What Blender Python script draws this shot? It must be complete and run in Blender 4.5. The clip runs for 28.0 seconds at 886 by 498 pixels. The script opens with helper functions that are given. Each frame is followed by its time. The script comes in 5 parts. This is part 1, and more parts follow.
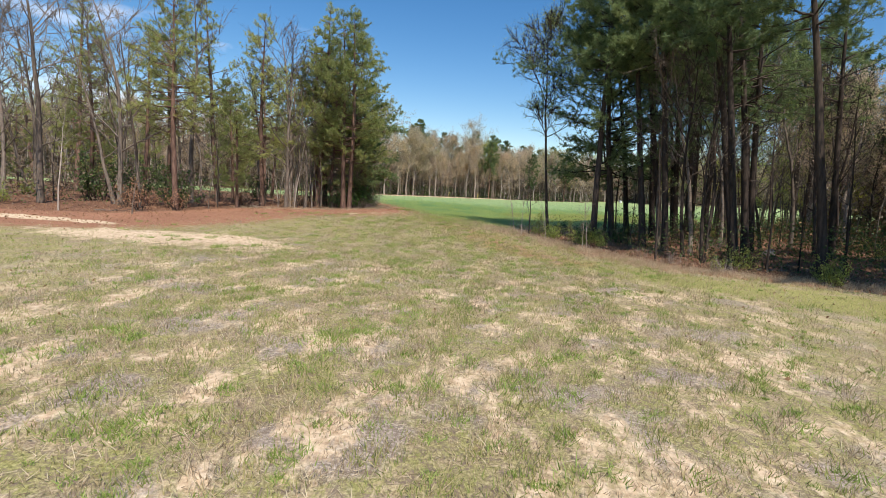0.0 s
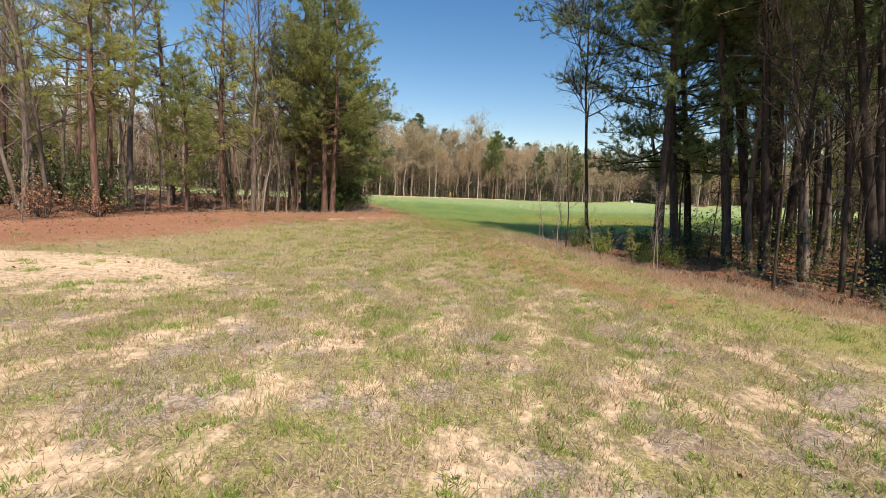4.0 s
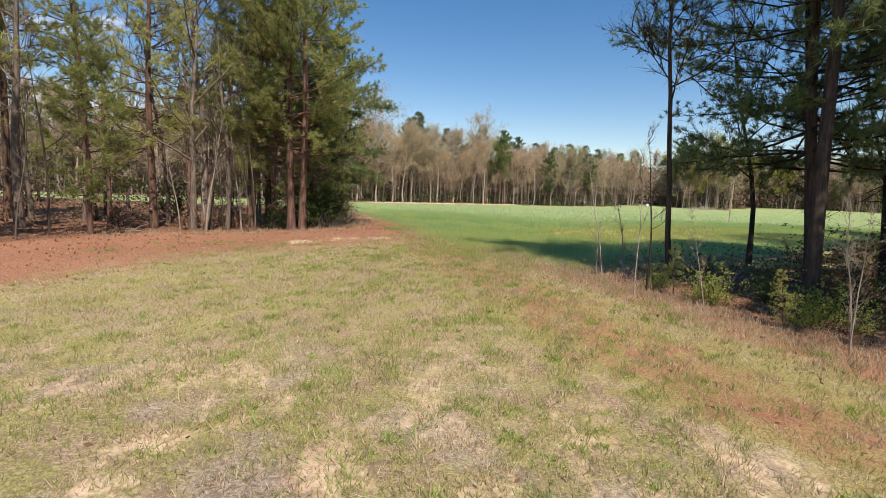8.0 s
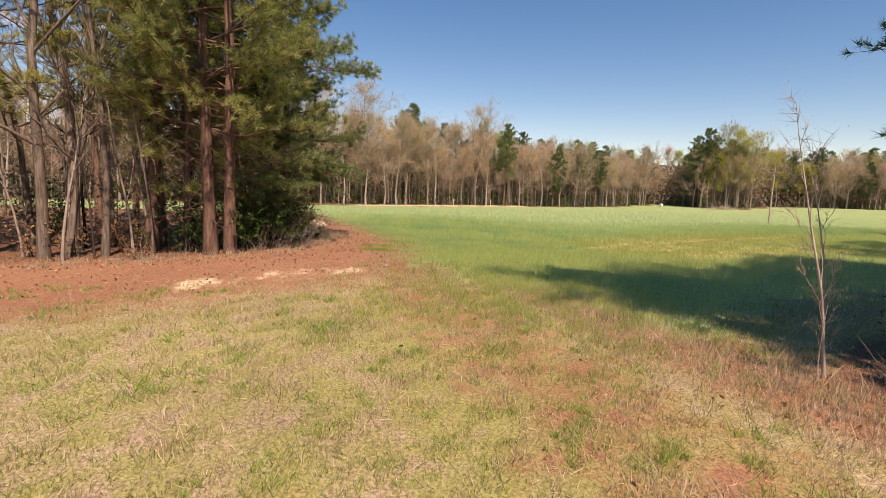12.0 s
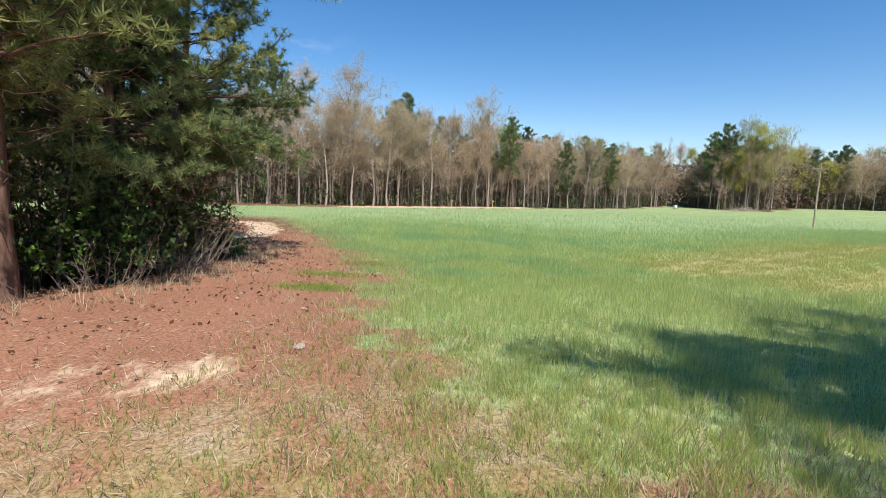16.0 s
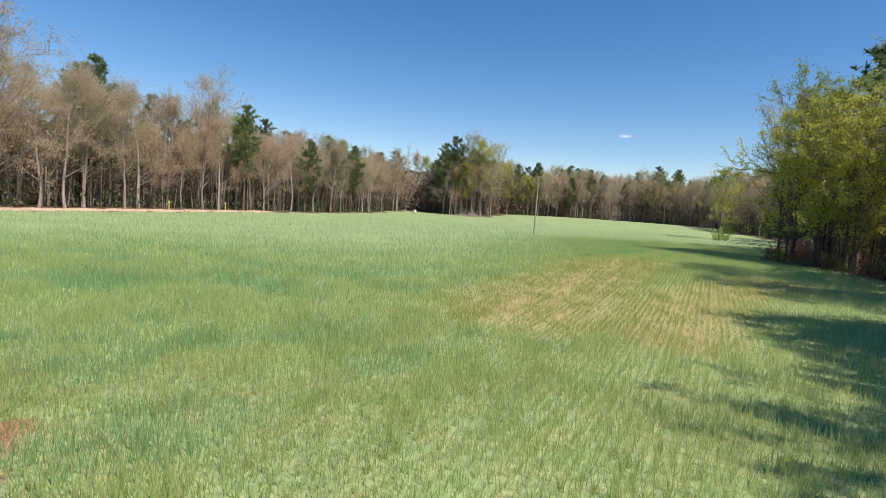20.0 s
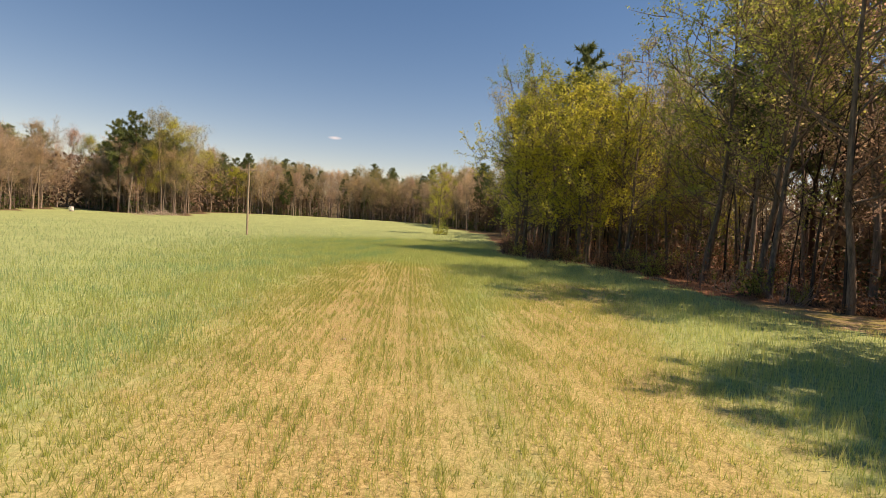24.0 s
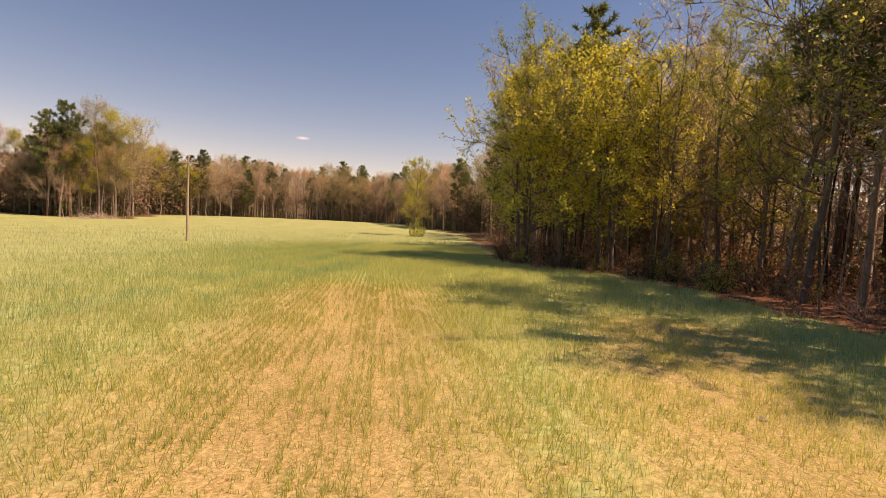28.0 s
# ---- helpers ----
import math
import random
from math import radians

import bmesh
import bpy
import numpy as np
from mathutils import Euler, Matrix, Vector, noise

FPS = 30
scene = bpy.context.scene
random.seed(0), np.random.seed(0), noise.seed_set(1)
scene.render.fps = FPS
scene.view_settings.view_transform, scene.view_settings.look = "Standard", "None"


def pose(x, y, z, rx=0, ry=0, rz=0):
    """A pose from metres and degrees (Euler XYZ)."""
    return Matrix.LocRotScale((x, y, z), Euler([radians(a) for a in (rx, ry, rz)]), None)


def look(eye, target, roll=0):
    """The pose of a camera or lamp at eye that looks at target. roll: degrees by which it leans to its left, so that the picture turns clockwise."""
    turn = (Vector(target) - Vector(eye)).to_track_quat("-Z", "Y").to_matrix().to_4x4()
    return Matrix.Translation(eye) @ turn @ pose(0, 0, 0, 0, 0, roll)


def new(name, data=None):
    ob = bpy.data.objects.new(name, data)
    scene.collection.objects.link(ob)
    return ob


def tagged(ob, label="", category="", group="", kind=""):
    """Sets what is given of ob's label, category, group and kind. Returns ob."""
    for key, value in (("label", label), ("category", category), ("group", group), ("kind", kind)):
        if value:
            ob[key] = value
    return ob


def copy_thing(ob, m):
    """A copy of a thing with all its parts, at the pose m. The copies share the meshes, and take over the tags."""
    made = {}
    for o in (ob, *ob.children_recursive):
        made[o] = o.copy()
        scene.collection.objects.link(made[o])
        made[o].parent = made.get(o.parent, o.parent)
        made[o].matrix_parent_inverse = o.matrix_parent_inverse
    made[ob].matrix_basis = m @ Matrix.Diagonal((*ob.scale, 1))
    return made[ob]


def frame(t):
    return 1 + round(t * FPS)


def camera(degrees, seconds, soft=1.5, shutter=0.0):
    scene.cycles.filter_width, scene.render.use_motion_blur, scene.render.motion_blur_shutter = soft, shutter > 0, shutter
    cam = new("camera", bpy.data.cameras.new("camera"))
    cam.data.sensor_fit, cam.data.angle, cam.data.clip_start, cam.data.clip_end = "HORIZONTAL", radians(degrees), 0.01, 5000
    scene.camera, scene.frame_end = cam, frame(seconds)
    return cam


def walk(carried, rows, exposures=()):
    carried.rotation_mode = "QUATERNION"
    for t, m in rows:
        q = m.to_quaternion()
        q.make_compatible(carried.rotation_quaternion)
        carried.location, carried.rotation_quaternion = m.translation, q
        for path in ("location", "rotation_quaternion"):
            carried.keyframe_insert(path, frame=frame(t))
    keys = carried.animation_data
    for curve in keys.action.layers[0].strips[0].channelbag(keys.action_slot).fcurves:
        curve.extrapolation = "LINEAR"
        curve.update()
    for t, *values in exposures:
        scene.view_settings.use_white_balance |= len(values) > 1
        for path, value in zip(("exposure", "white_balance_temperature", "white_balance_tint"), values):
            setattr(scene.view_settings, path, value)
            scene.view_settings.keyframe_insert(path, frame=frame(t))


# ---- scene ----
cam = camera(84.2, 28.0, soft=0.75)
PATH = [
    (0, (2.187, 12.23, 3.623), (2.109, 14.211, 3.359), 3.6),
    (0.5, (2.001, 13.414, 3.872), (1.923, 15.395, 3.604), 3.5),
    (1, (1.944, 14.705, 3.935), (1.865, 16.685, 3.664), 3.5),
    (1.5, (1.82, 16.106, 3.912), (1.74, 18.086, 3.64), 3.5),
    (2, (1.712, 17.488, 3.872), (1.631, 19.468, 3.599), 3.4),
    (2.5, (1.558, 18.887, 3.731), (1.475, 20.867, 3.462), 3.4),
    (3, (1.427, 20.2, 3.646), (1.345, 22.18, 3.377), 3.4),
    (3.5, (1.226, 21.363, 3.502), (1.149, 23.343, 3.236), 3.4),
    (5.5, (1.095, 26.736, 2.801), (1.026, 28.72, 2.557), 3.0),
    (6, (0.92, 28.193, 2.813), (0.848, 30.177, 2.571), 3.1),
    (6.5, (0.786, 29.303, 3.043), (0.712, 31.286, 2.8), 3.0),
    (7, (0.693, 30.618, 3.301), (0.615, 32.602, 3.059), 2.9),
    (7.5, (0.55, 32.22, 3.46), (0.468, 34.203, 3.213), 2.8),
    (8, (0.428, 33.675, 3.48), (0.344, 35.658, 3.233), 2.7),
    (8.5, (0.303, 35.18, 3.451), (0.219, 37.163, 3.205), 2.7),
    (9, (0.189, 36.794, 3.431), (0.103, 38.778, 3.187), 2.4),
    (9.5, (0.079, 38.291, 3.409), (-0.004, 40.274, 3.166), 2.3),
    (10, (0.004, 39.511, 3.374), (-0.073, 41.495, 3.131), 2.3),
    (10.5, (-0.1, 40.922, 3.395), (-0.176, 42.906, 3.152), 2.3),
    (11, (-0.368, 42.974, 3.48), (-0.439, 44.957, 3.232), 2.4),
    (11.5, (-0.481, 44.502, 3.469), (-0.55, 46.485, 3.22), 2.5),
    (12, (-0.592, 45.905, 3.347), (-0.664, 47.889, 3.104), 2.2),
    (12.5, (-0.731, 47.686, 3.273), (-0.801, 49.67, 3.031), 2.2),
    (14.5, (-0.933, 53.019, 2.84), (-1.0, 55.004, 2.609), 2.2),
    (15, (-0.973, 54.363, 2.8), (-1.039, 56.348, 2.567), 2.2),
    (15.5, (-0.938, 55.683, 2.793), (-1.003, 57.668, 2.558), 2.2),
    (16, (-0.948, 57.038, 2.911), (-1.01, 59.024, 2.676), 2.2),
    (16.5, (-1.029, 58.374, 3.057), (-1.088, 60.359, 2.822), 2.2),
    (17, (-1.075, 59.985, 3.299), (-1.132, 61.97, 3.063), 2.1),
    (17.5, (-1.115, 61.326, 3.48), (-1.168, 63.311, 3.244), 2.2),
    (18, (-1.121, 62.797, 3.633), (-1.158, 64.782, 3.396), 2.2),
    (18.5, (-1.102, 64.154, 3.696), (-1.134, 66.139, 3.459), 2.3),
    (19, (-1.06, 65.15, 3.66), (-0.847, 67.126, 3.437), 2.7),
    (19.5, (-0.98, 65.6, 3.53), (-0.193, 67.429, 3.34), 3.8),
    (20, (-0.85, 66.1, 3.463), (0.093, 67.855, 3.284), 3.9),
    (20.5, (-0.523, 66.856, 3.399), (0.525, 68.551, 3.226), 4.2),
    (21, (0.154, 67.786, 3.388), (1.329, 69.397, 3.226), 4.3),
    (21.5, (0.689, 68.558, 3.357), (2.051, 70.016, 3.217), 4.5),
    (22, (1.221, 69.593, 3.413), (2.639, 70.997, 3.278), 4.3),
    (22.5, (2.26, 70.889, 3.403), (3.81, 72.148, 3.281), 4.3),
    (24.5, (9.236, 78.268, 2.745), (10.988, 79.226, 2.635), 3.1),
    (25, (10.151, 78.959, 2.743), (11.914, 79.897, 2.636), 3.0),
    (25.5, (10.983, 79.605, 2.775), (12.759, 80.517, 2.67), 2.9),
    (26, (11.759, 80.209, 2.827), (13.545, 81.105, 2.723), 2.9),
    (26.5, (12.575, 80.781, 2.862), (14.365, 81.666, 2.758), 2.8),
    (27, (13.497, 81.328, 2.873), (15.289, 82.211, 2.768), 2.7),
    (27.5, (14.503, 81.891, 2.841), (16.293, 82.775, 2.735), 2.6),
    (28, (15.574, 82.48, 2.825), (17.366, 83.361, 2.72), 2.6),
]
walk(cam, [(t, look(eye, target, roll)) for t, eye, target, roll in PATH],
     [(0, 0.23, 6500, 13), (1, 0.26, 7000, 17), (3, 0.29, 7300, 18), (8, 0.23, 7100, 19), (10, 0.25, 7700, 24), (11, 0.31, 8900, 28), (12.5, 0.31, 7800, 29), (14.5, 0.35, 6400, 16),
      (20, 0.19, 6500, 19), (21, 0.14, 7300, 25), (22.2, 0.12, 8600, 29), (24.5, 0.20, 10200, 34), (25, 0.21, 10400, 35), (26, 0.24, 11300, 44), (28, 0.26, 12400, 50)])

# ---- world, sun ----
SUN_FROM = Vector((0.39, -0.905, 1.46)).normalized()
world = bpy.data.worlds.new("sky_world")
scene.world = world
world.use_nodes = True
wn, wl = world.node_tree.nodes, world.node_tree.links
wn.clear()
sky = wn.new("ShaderNodeTexSky")
sky.sky_type, sky.sun_disc = "NISHITA", False
sky.sun_elevation = math.asin(SUN_FROM.z)
sky.sun_rotation = math.atan2(SUN_FROM.x, SUN_FROM.y)
sky.air_density, sky.dust_density, sky.ozone_density = 1.0, 0.0, 1.4
geo_w = wn.new("ShaderNodeTexCoord")
map_w = wn.new("ShaderNodeMapping")
map_w.inputs["Scale"].default_value = (1.0, 1.0, 3.2)
cl_n = wn.new("ShaderNodeTexNoise")
cl_n.inputs["Scale"].default_value, cl_n.inputs["Detail"].default_value, cl_n.inputs["Roughness"].default_value = 3.1, 7, 0.55
cl_r = wn.new("ShaderNodeMapRange")
cl_r.inputs["From Min"].default_value, cl_r.inputs["From Max"].default_value = 0.56, 0.68
sep_w = wn.new("ShaderNodeSeparateXYZ")
low_r = wn.new("ShaderNodeMapRange")
low_r.inputs["From Min"].default_value, low_r.inputs["From Max"].default_value = 0.30, 0.16
west_r = wn.new("ShaderNodeMapRange")
west_r.inputs["From Min"].default_value, west_r.inputs["From Max"].default_value = -0.20, -0.36
mul1, mul2 = wn.new("ShaderNodeMath"), wn.new("ShaderNodeMath")
mul1.operation = mul2.operation = "MULTIPLY"
mix_w = wn.new("ShaderNodeMixRGB")
mix_w.inputs["Color2"].default_value = (9.0, 9.4, 10.0, 1)
bg = wn.new("ShaderNodeBackground")
bg.inputs["Strength"].default_value = 0.115
out_w = wn.new("ShaderNodeOutputWorld")
wl.new(geo_w.outputs["Generated"], map_w.inputs["Vector"])
wl.new(map_w.outputs["Vector"], cl_n.inputs["Vector"])
wl.new(cl_n.outputs["Fac"], cl_r.inputs["Value"])
wl.new(geo_w.outputs["Generated"], sep_w.inputs["Vector"])
wl.new(sep_w.outputs["Z"], low_r.inputs["Value"])
wl.new(sep_w.outputs["X"], west_r.inputs["Value"])
wl.new(cl_r.outputs["Result"], mul1.inputs[0])
wl.new(low_r.outputs["Result"], mul1.inputs[1])
wl.new(mul1.outputs[0], mul2.inputs[0])
wl.new(west_r.outputs["Result"], mul2.inputs[1])
# one small puff low over the far woods
puff_d = wn.new("ShaderNodeVectorMath")
puff_d.operation = "DISTANCE"
puff_d.inputs[1].default_value = (0.729, 0.668, 0.1504 * 4.0)
puff_m = wn.new("ShaderNodeMapping")
puff_m.inputs["Scale"].default_value = (1, 1, 4.0)
puff_r = wn.new("ShaderNodeMapRange")
puff_r.inputs["From Min"].default_value, puff_r.inputs["From Max"].default_value = 0.015, 0.002
puff_s = wn.new("ShaderNodeMath")
puff_s.operation = "MAXIMUM"
wl.new(geo_w.outputs["Generated"], puff_m.inputs["Vector"])
wl.new(puff_m.outputs["Vector"], puff_d.inputs[0])
wl.new(puff_d.outputs["Value"], puff_r.inputs["Value"])
wl.new(mul2.outputs[0], puff_s.inputs[0])
puff_r.inputs["To Max"].default_value = 0.45
wl.new(puff_r.outputs["Result"], puff_s.inputs[1])
wl.new(puff_s.outputs[0], mix_w.inputs["Fac"])
sat_w = wn.new("ShaderNodeHueSaturation")
sat_w.inputs["Saturation"].default_value = 1.36
wl.new(sky.outputs["Color"], sat_w.inputs["Color"])
wl.new(sat_w.outputs["Color"], mix_w.inputs["Color1"])
wl.new(mix_w.outputs["Color"], bg.inputs["Color"])
wl.new(bg.outputs["Background"], out_w.inputs["Surface"])

sun_data = bpy.data.lights.new("sun", "SUN")
sun_data.energy, sun_data.angle, sun_data.color = 5.0, radians(0.55), (1.0, 0.94, 0.85)
sun = new("sun", sun_data)
sun.matrix_basis = look(SUN_FROM * 200, (0, 0, 0))


# ---- materials ----
def nodes_of(name):
    m = bpy.data.materials.new(name)
    m.use_nodes = True
    m.node_tree.nodes.clear()
    return m, m.node_tree.nodes, m.node_tree.links


def ramp(nt, stops):
    r = nt.new("ShaderNodeValToRGB")
    el = r.color_ramp.elements
    while len(el) < len(stops):
        el.new(0.5)
    for e, (p, c) in zip(el, stops):
        e.position, e.color = p, (*c, 1)
    return r


def noise_of(nt, ln, scale, detail=4, rough=0.55, stretch=None, space="Object"):
    tc = nt.new("ShaderNodeTexCoord")
    n = nt.new("ShaderNodeTexNoise")
    n.inputs["Scale"].default_value, n.inputs["Detail"].default_value, n.inputs["Roughness"].default_value = scale, detail, rough
    if stretch:
        mp = nt.new("ShaderNodeMapping")
        mp.inputs["Scale"].default_value = stretch
        ln.new(tc.outputs[space], mp.inputs["Vector"])
        ln.new(mp.outputs["Vector"], n.inputs["Vector"])
    else:
        ln.new(tc.outputs[space], n.inputs["Vector"])
    return n


def mixed(nt, ln, fac, a, b, kind="MIX"):
    m = nt.new("ShaderNodeMixRGB")
    m.blend_type = kind
    for sock, v in (("Fac", fac), ("Color1", a), ("Color2", b)):
        if isinstance(v, (int, float)):
            m.inputs[sock].default_value = v
        elif isinstance(v, tuple):
            m.inputs[sock].default_value = (*v, 1)
        else:
            ln.new(v, m.inputs[sock])
    return m.outputs["Color"]


def bark(name, dark, light, scale=9.0, moss=0.0):
    m, nt, ln = nodes_of(name)
    n1 = noise_of(nt, ln, scale, 6, 0.65, (1, 1, 0.16))
    n2 = noise_of(nt, ln, 0.8, 3)
    r = ramp(nt, [(0.32, dark), (0.55, tuple((a + b) / 2 for a, b in zip(dark, light))), (0.72, light)])
    ln.new(n1.outputs["Fac"], r.inputs["Fac"])
    oi = nt.new("ShaderNodeObjectInfo")
    hsv = nt.new("ShaderNodeHueSaturation")
    vr = nt.new("ShaderNodeMapRange")
    vr.inputs["To Min"].default_value, vr.inputs["To Max"].default_value = 0.7, 1.35
    ln.new(oi.outputs["Random"], vr.inputs["Value"])
    ln.new(vr.outputs["Result"], hsv.inputs["Value"])
    c = mixed(nt, ln, n2.outputs["Fac"], r.outputs["Color"], tuple(x * 0.75 for x in dark))
    c2 = mixed(nt, ln, 0.35, r.outputs["Color"], c)
    ln.new(c2, hsv.inputs["Color"])
    b = nt.new("ShaderNodeBump")
    b.inputs["Strength"].default_value, b.inputs["Distance"].default_value = 0.9, 0.03
    ln.new(n1.outputs["Fac"], b.inputs["Height"])
    p = nt.new("ShaderNodeBsdfPrincipled")
    p.inputs["Roughness"].default_value, p.inputs["Specular IOR Level"].default_value = 0.9, 0.15
    ln.new(hsv.outputs["Color"], p.inputs["Base Color"])
    ln.new(b.outputs["Normal"], p.inputs["Normal"])
    o = nt.new("ShaderNodeOutputMaterial")
    ln.new(p.outputs["BSDF"], o.inputs["Surface"])
    return m


def leafy(name, stops, through_light=0.3, per_tree=0.35, rough=0.55):
    """Foliage: colour by leaf, tree and place; some light passes through."""
    m, nt, ln = nodes_of(name)
    g = nt.new("ShaderNodeNewGeometry")
    oi = nt.new("ShaderNodeObjectInfo")
    n = noise_of(nt, ln, 0.55, 2)
    mm = nt.new("ShaderNodeMath")
    mm.operation = "MULTIPLY_ADD"
    mm.inputs[1].default_value, mm.inputs[2].default_value = 0.55, 0.0
    ln.new(g.outputs["Random Per Island"], mm.inputs[0])
    m2 = nt.new("ShaderNodeMath")
    m2.operation = "MULTIPLY_ADD"
    m2.inputs[1].default_value = 0.45
    ln.new(n.outputs["Fac"], m2.inputs[0])
    ln.new(mm.outputs[0], m2.inputs[2])
    r = ramp(nt, stops)
    ln.new(m2.outputs[0], r.inputs["Fac"])
    hsv = nt.new("ShaderNodeHueSaturation")
    vr = nt.new("ShaderNodeMapRange")
    vr.inputs["To Min"].default_value, vr.inputs["To Max"].default_value = 1 - per_tree, 1 + per_tree
    ln.new(oi.outputs["Random"], vr.inputs["Value"])
    ln.new(vr.outputs["Result"], hsv.inputs["Value"])
    hr = nt.new("ShaderNodeMapRange")
    hr.inputs["To Min"].default_value, hr.inputs["To Max"].default_value = 0.515, 0.488
    ln.new(oi.outputs["Random"], hr.inputs["Value"])
    ln.new(hr.outputs["Result"], hsv.inputs["Hue"])
    ln.new(r.outputs["Color"], hsv.inputs["Color"])
    p = nt.new("ShaderNodeBsdfPrincipled")
    p.inputs["Roughness"].default_value, p.inputs["Specular IOR Level"].default_value = rough, 0.25
    t = nt.new("ShaderNodeBsdfTranslucent")
    ms = nt.new("ShaderNodeMixShader")
    ms.inputs["Fac"].default_value = through_light
    ln.new(hsv.outputs["Color"], p.inputs["Base Color"])
    ln.new(hsv.outputs["Color"], t.inputs["Color"])
    ln.new(p.outputs["BSDF"], ms.inputs[1])
    ln.new(t.outputs["BSDF"], ms.inputs[2])
    o = nt.new("ShaderNodeOutputMaterial")
    ln.new(ms.outputs["Shader"], o.inputs["Surface"])
    return m


def plain(name, col, rough=0.7, metal=0.0, vary=0.25, scale=6.0):
    m, nt, ln = nodes_of(name)
    n = noise_of(nt, ln, scale, 5)
    r = ramp(nt, [(0.3, tuple(c * (1 - vary) for c in col)), (0.7, tuple(min(1, c * (1 + vary)) for c in col))])
    ln.new(n.outputs["Fac"], r.inputs["Fac"])
    p = nt.new("ShaderNodeBsdfPrincipled")
    p.inputs["Roughness"].default_value, p.inputs["Metallic"].default_value = rough, metal
    ln.new(r.outputs["Color"], p.inputs["Base Color"])
    o = nt.new("ShaderNodeOutputMaterial")
    ln.new(p.outputs["BSDF"], o.inputs["Surface"])
    return m


M_PINE_BARK = bark("pine_bark", (0.075, 0.046, 0.034), (0.33, 0.20, 0.145), 7)
M_GREY_BARK = bark("grey_bark", (0.10, 0.078, 0.06), (0.38, 0.31, 0.245), 11)
M_PALE_BARK = bark("pale_bark", (0.21, 0.17, 0.135), (0.56, 0.48, 0.40), 11)
# bark darkened in its colour to carry the shade of the right-hand belt
M_SHADE_BARK = bark("shade_bark", (0.032, 0.025, 0.021), (0.12, 0.09, 0.07), 9)
M_NEEDLE = leafy("pine_needles", [(0.15, (0.235, 0.265, 0.078)), (0.5, (0.40, 0.43, 0.142)), (0.85, (0.58, 0.58, 0.245))], 0.55, 0.25)
# shaded copy of the pine needles: the shade is in the colour
M_NEEDLE_SHADE = leafy("shade_needles", [(0.15, (0.095, 0.14, 0.055)), (0.5, (0.18, 0.245, 0.092)), (0.85, (0.31, 0.37, 0.15))], 0.32, 0.25)
M_NEEDLE_FAR = leafy("far_needles", [(0.15, (0.11, 0.16, 0.065)), (0.5, (0.16, 0.22, 0.085)), (0.85, (0.23, 0.28, 0.11))], 0.5, 0.25)
M_BUD_TAN = leafy("tan_buds", [(0.1, (0.56, 0.445, 0.285)), (0.5, (0.67, 0.54, 0.35)), (0.9, (0.76, 0.64, 0.43))], 0.65, 0.2)
M_BUD_PINK = leafy("russet_buds", [(0.1, (0.53, 0.385, 0.275)), (0.5, (0.64, 0.48, 0.35)), (0.9, (0.73, 0.57, 0.42))], 0.65, 0.2)
M_BUD_OLIVE = leafy("olive_buds", [(0.1, (0.38, 0.345, 0.15)), (0.5, (0.50, 0.455, 0.21)), (0.9, (0.61, 0.55, 0.28))], 0.65, 0.2)
M_LIME = leafy("lime_leaves", [(0.1, (0.46, 0.48, 0.075)), (0.5, (0.58, 0.59, 0.105)), (0.9, (0.68, 0.66, 0.17))], 0.7, 0.2)
M_GREEN = leafy("fresh_green_leaves", [(0.1, (0.29, 0.36, 0.08)), (0.5, (0.42, 0.49, 0.125)), (0.9, (0.54, 0.59, 0.18))], 0.7, 0.25)
M_SHRUB = leafy("shrub_leaves", [(0.1, (0.035, 0.06, 0.02)), (0.5, (0.075, 0.12, 0.035)), (0.9, (0.17, 0.21, 0.06))], 0.3, 0.3)
M_HOLLY = leafy("holly_leaves", [(0.1, (0.03, 0.09, 0.015)), (0.5, (0.08, 0.20, 0.03)), (0.9, (0.20, 0.36, 0.06))], 0.3, 0.2)
M_DRY = leafy("dry_leaves", [(0.1, (0.16, 0.075, 0.035)), (0.5, (0.34, 0.19, 0.10)), (0.9, (0.55, 0.38, 0.24))], 0.2, 0.15, 0.8)
M_POLE = bark("weathered_pole_wood", (0.24, 0.19, 0.14), (0.52, 0.44, 0.34), 14)
M_METAL = plain("galvanised_metal", (0.42, 0.42, 0.41), 0.45, 0.8)
M_GLASSY = plain("glazed_insulator", (0.55, 0.52, 0.47), 0.25)
M_WIRE = plain("black_wire", (0.05, 0.05, 0.05), 0.5)
M_WHITE = plain("white_plastic", (0.78, 0.78, 0.75), 0.45, 0.0, 0.06)
M_YELLOW = plain("yellow_marker", (0.62, 0.52, 0.16), 0.5, 0.0, 0.1)
M_STONE = plain("pale_stone", (0.33, 0.28, 0.23), 0.9, 0.0, 0.25, 20)
M_CONE = plain("pine_cone_scales", (0.10, 0.06, 0.035), 0.9, 0.0, 0.3, 20)


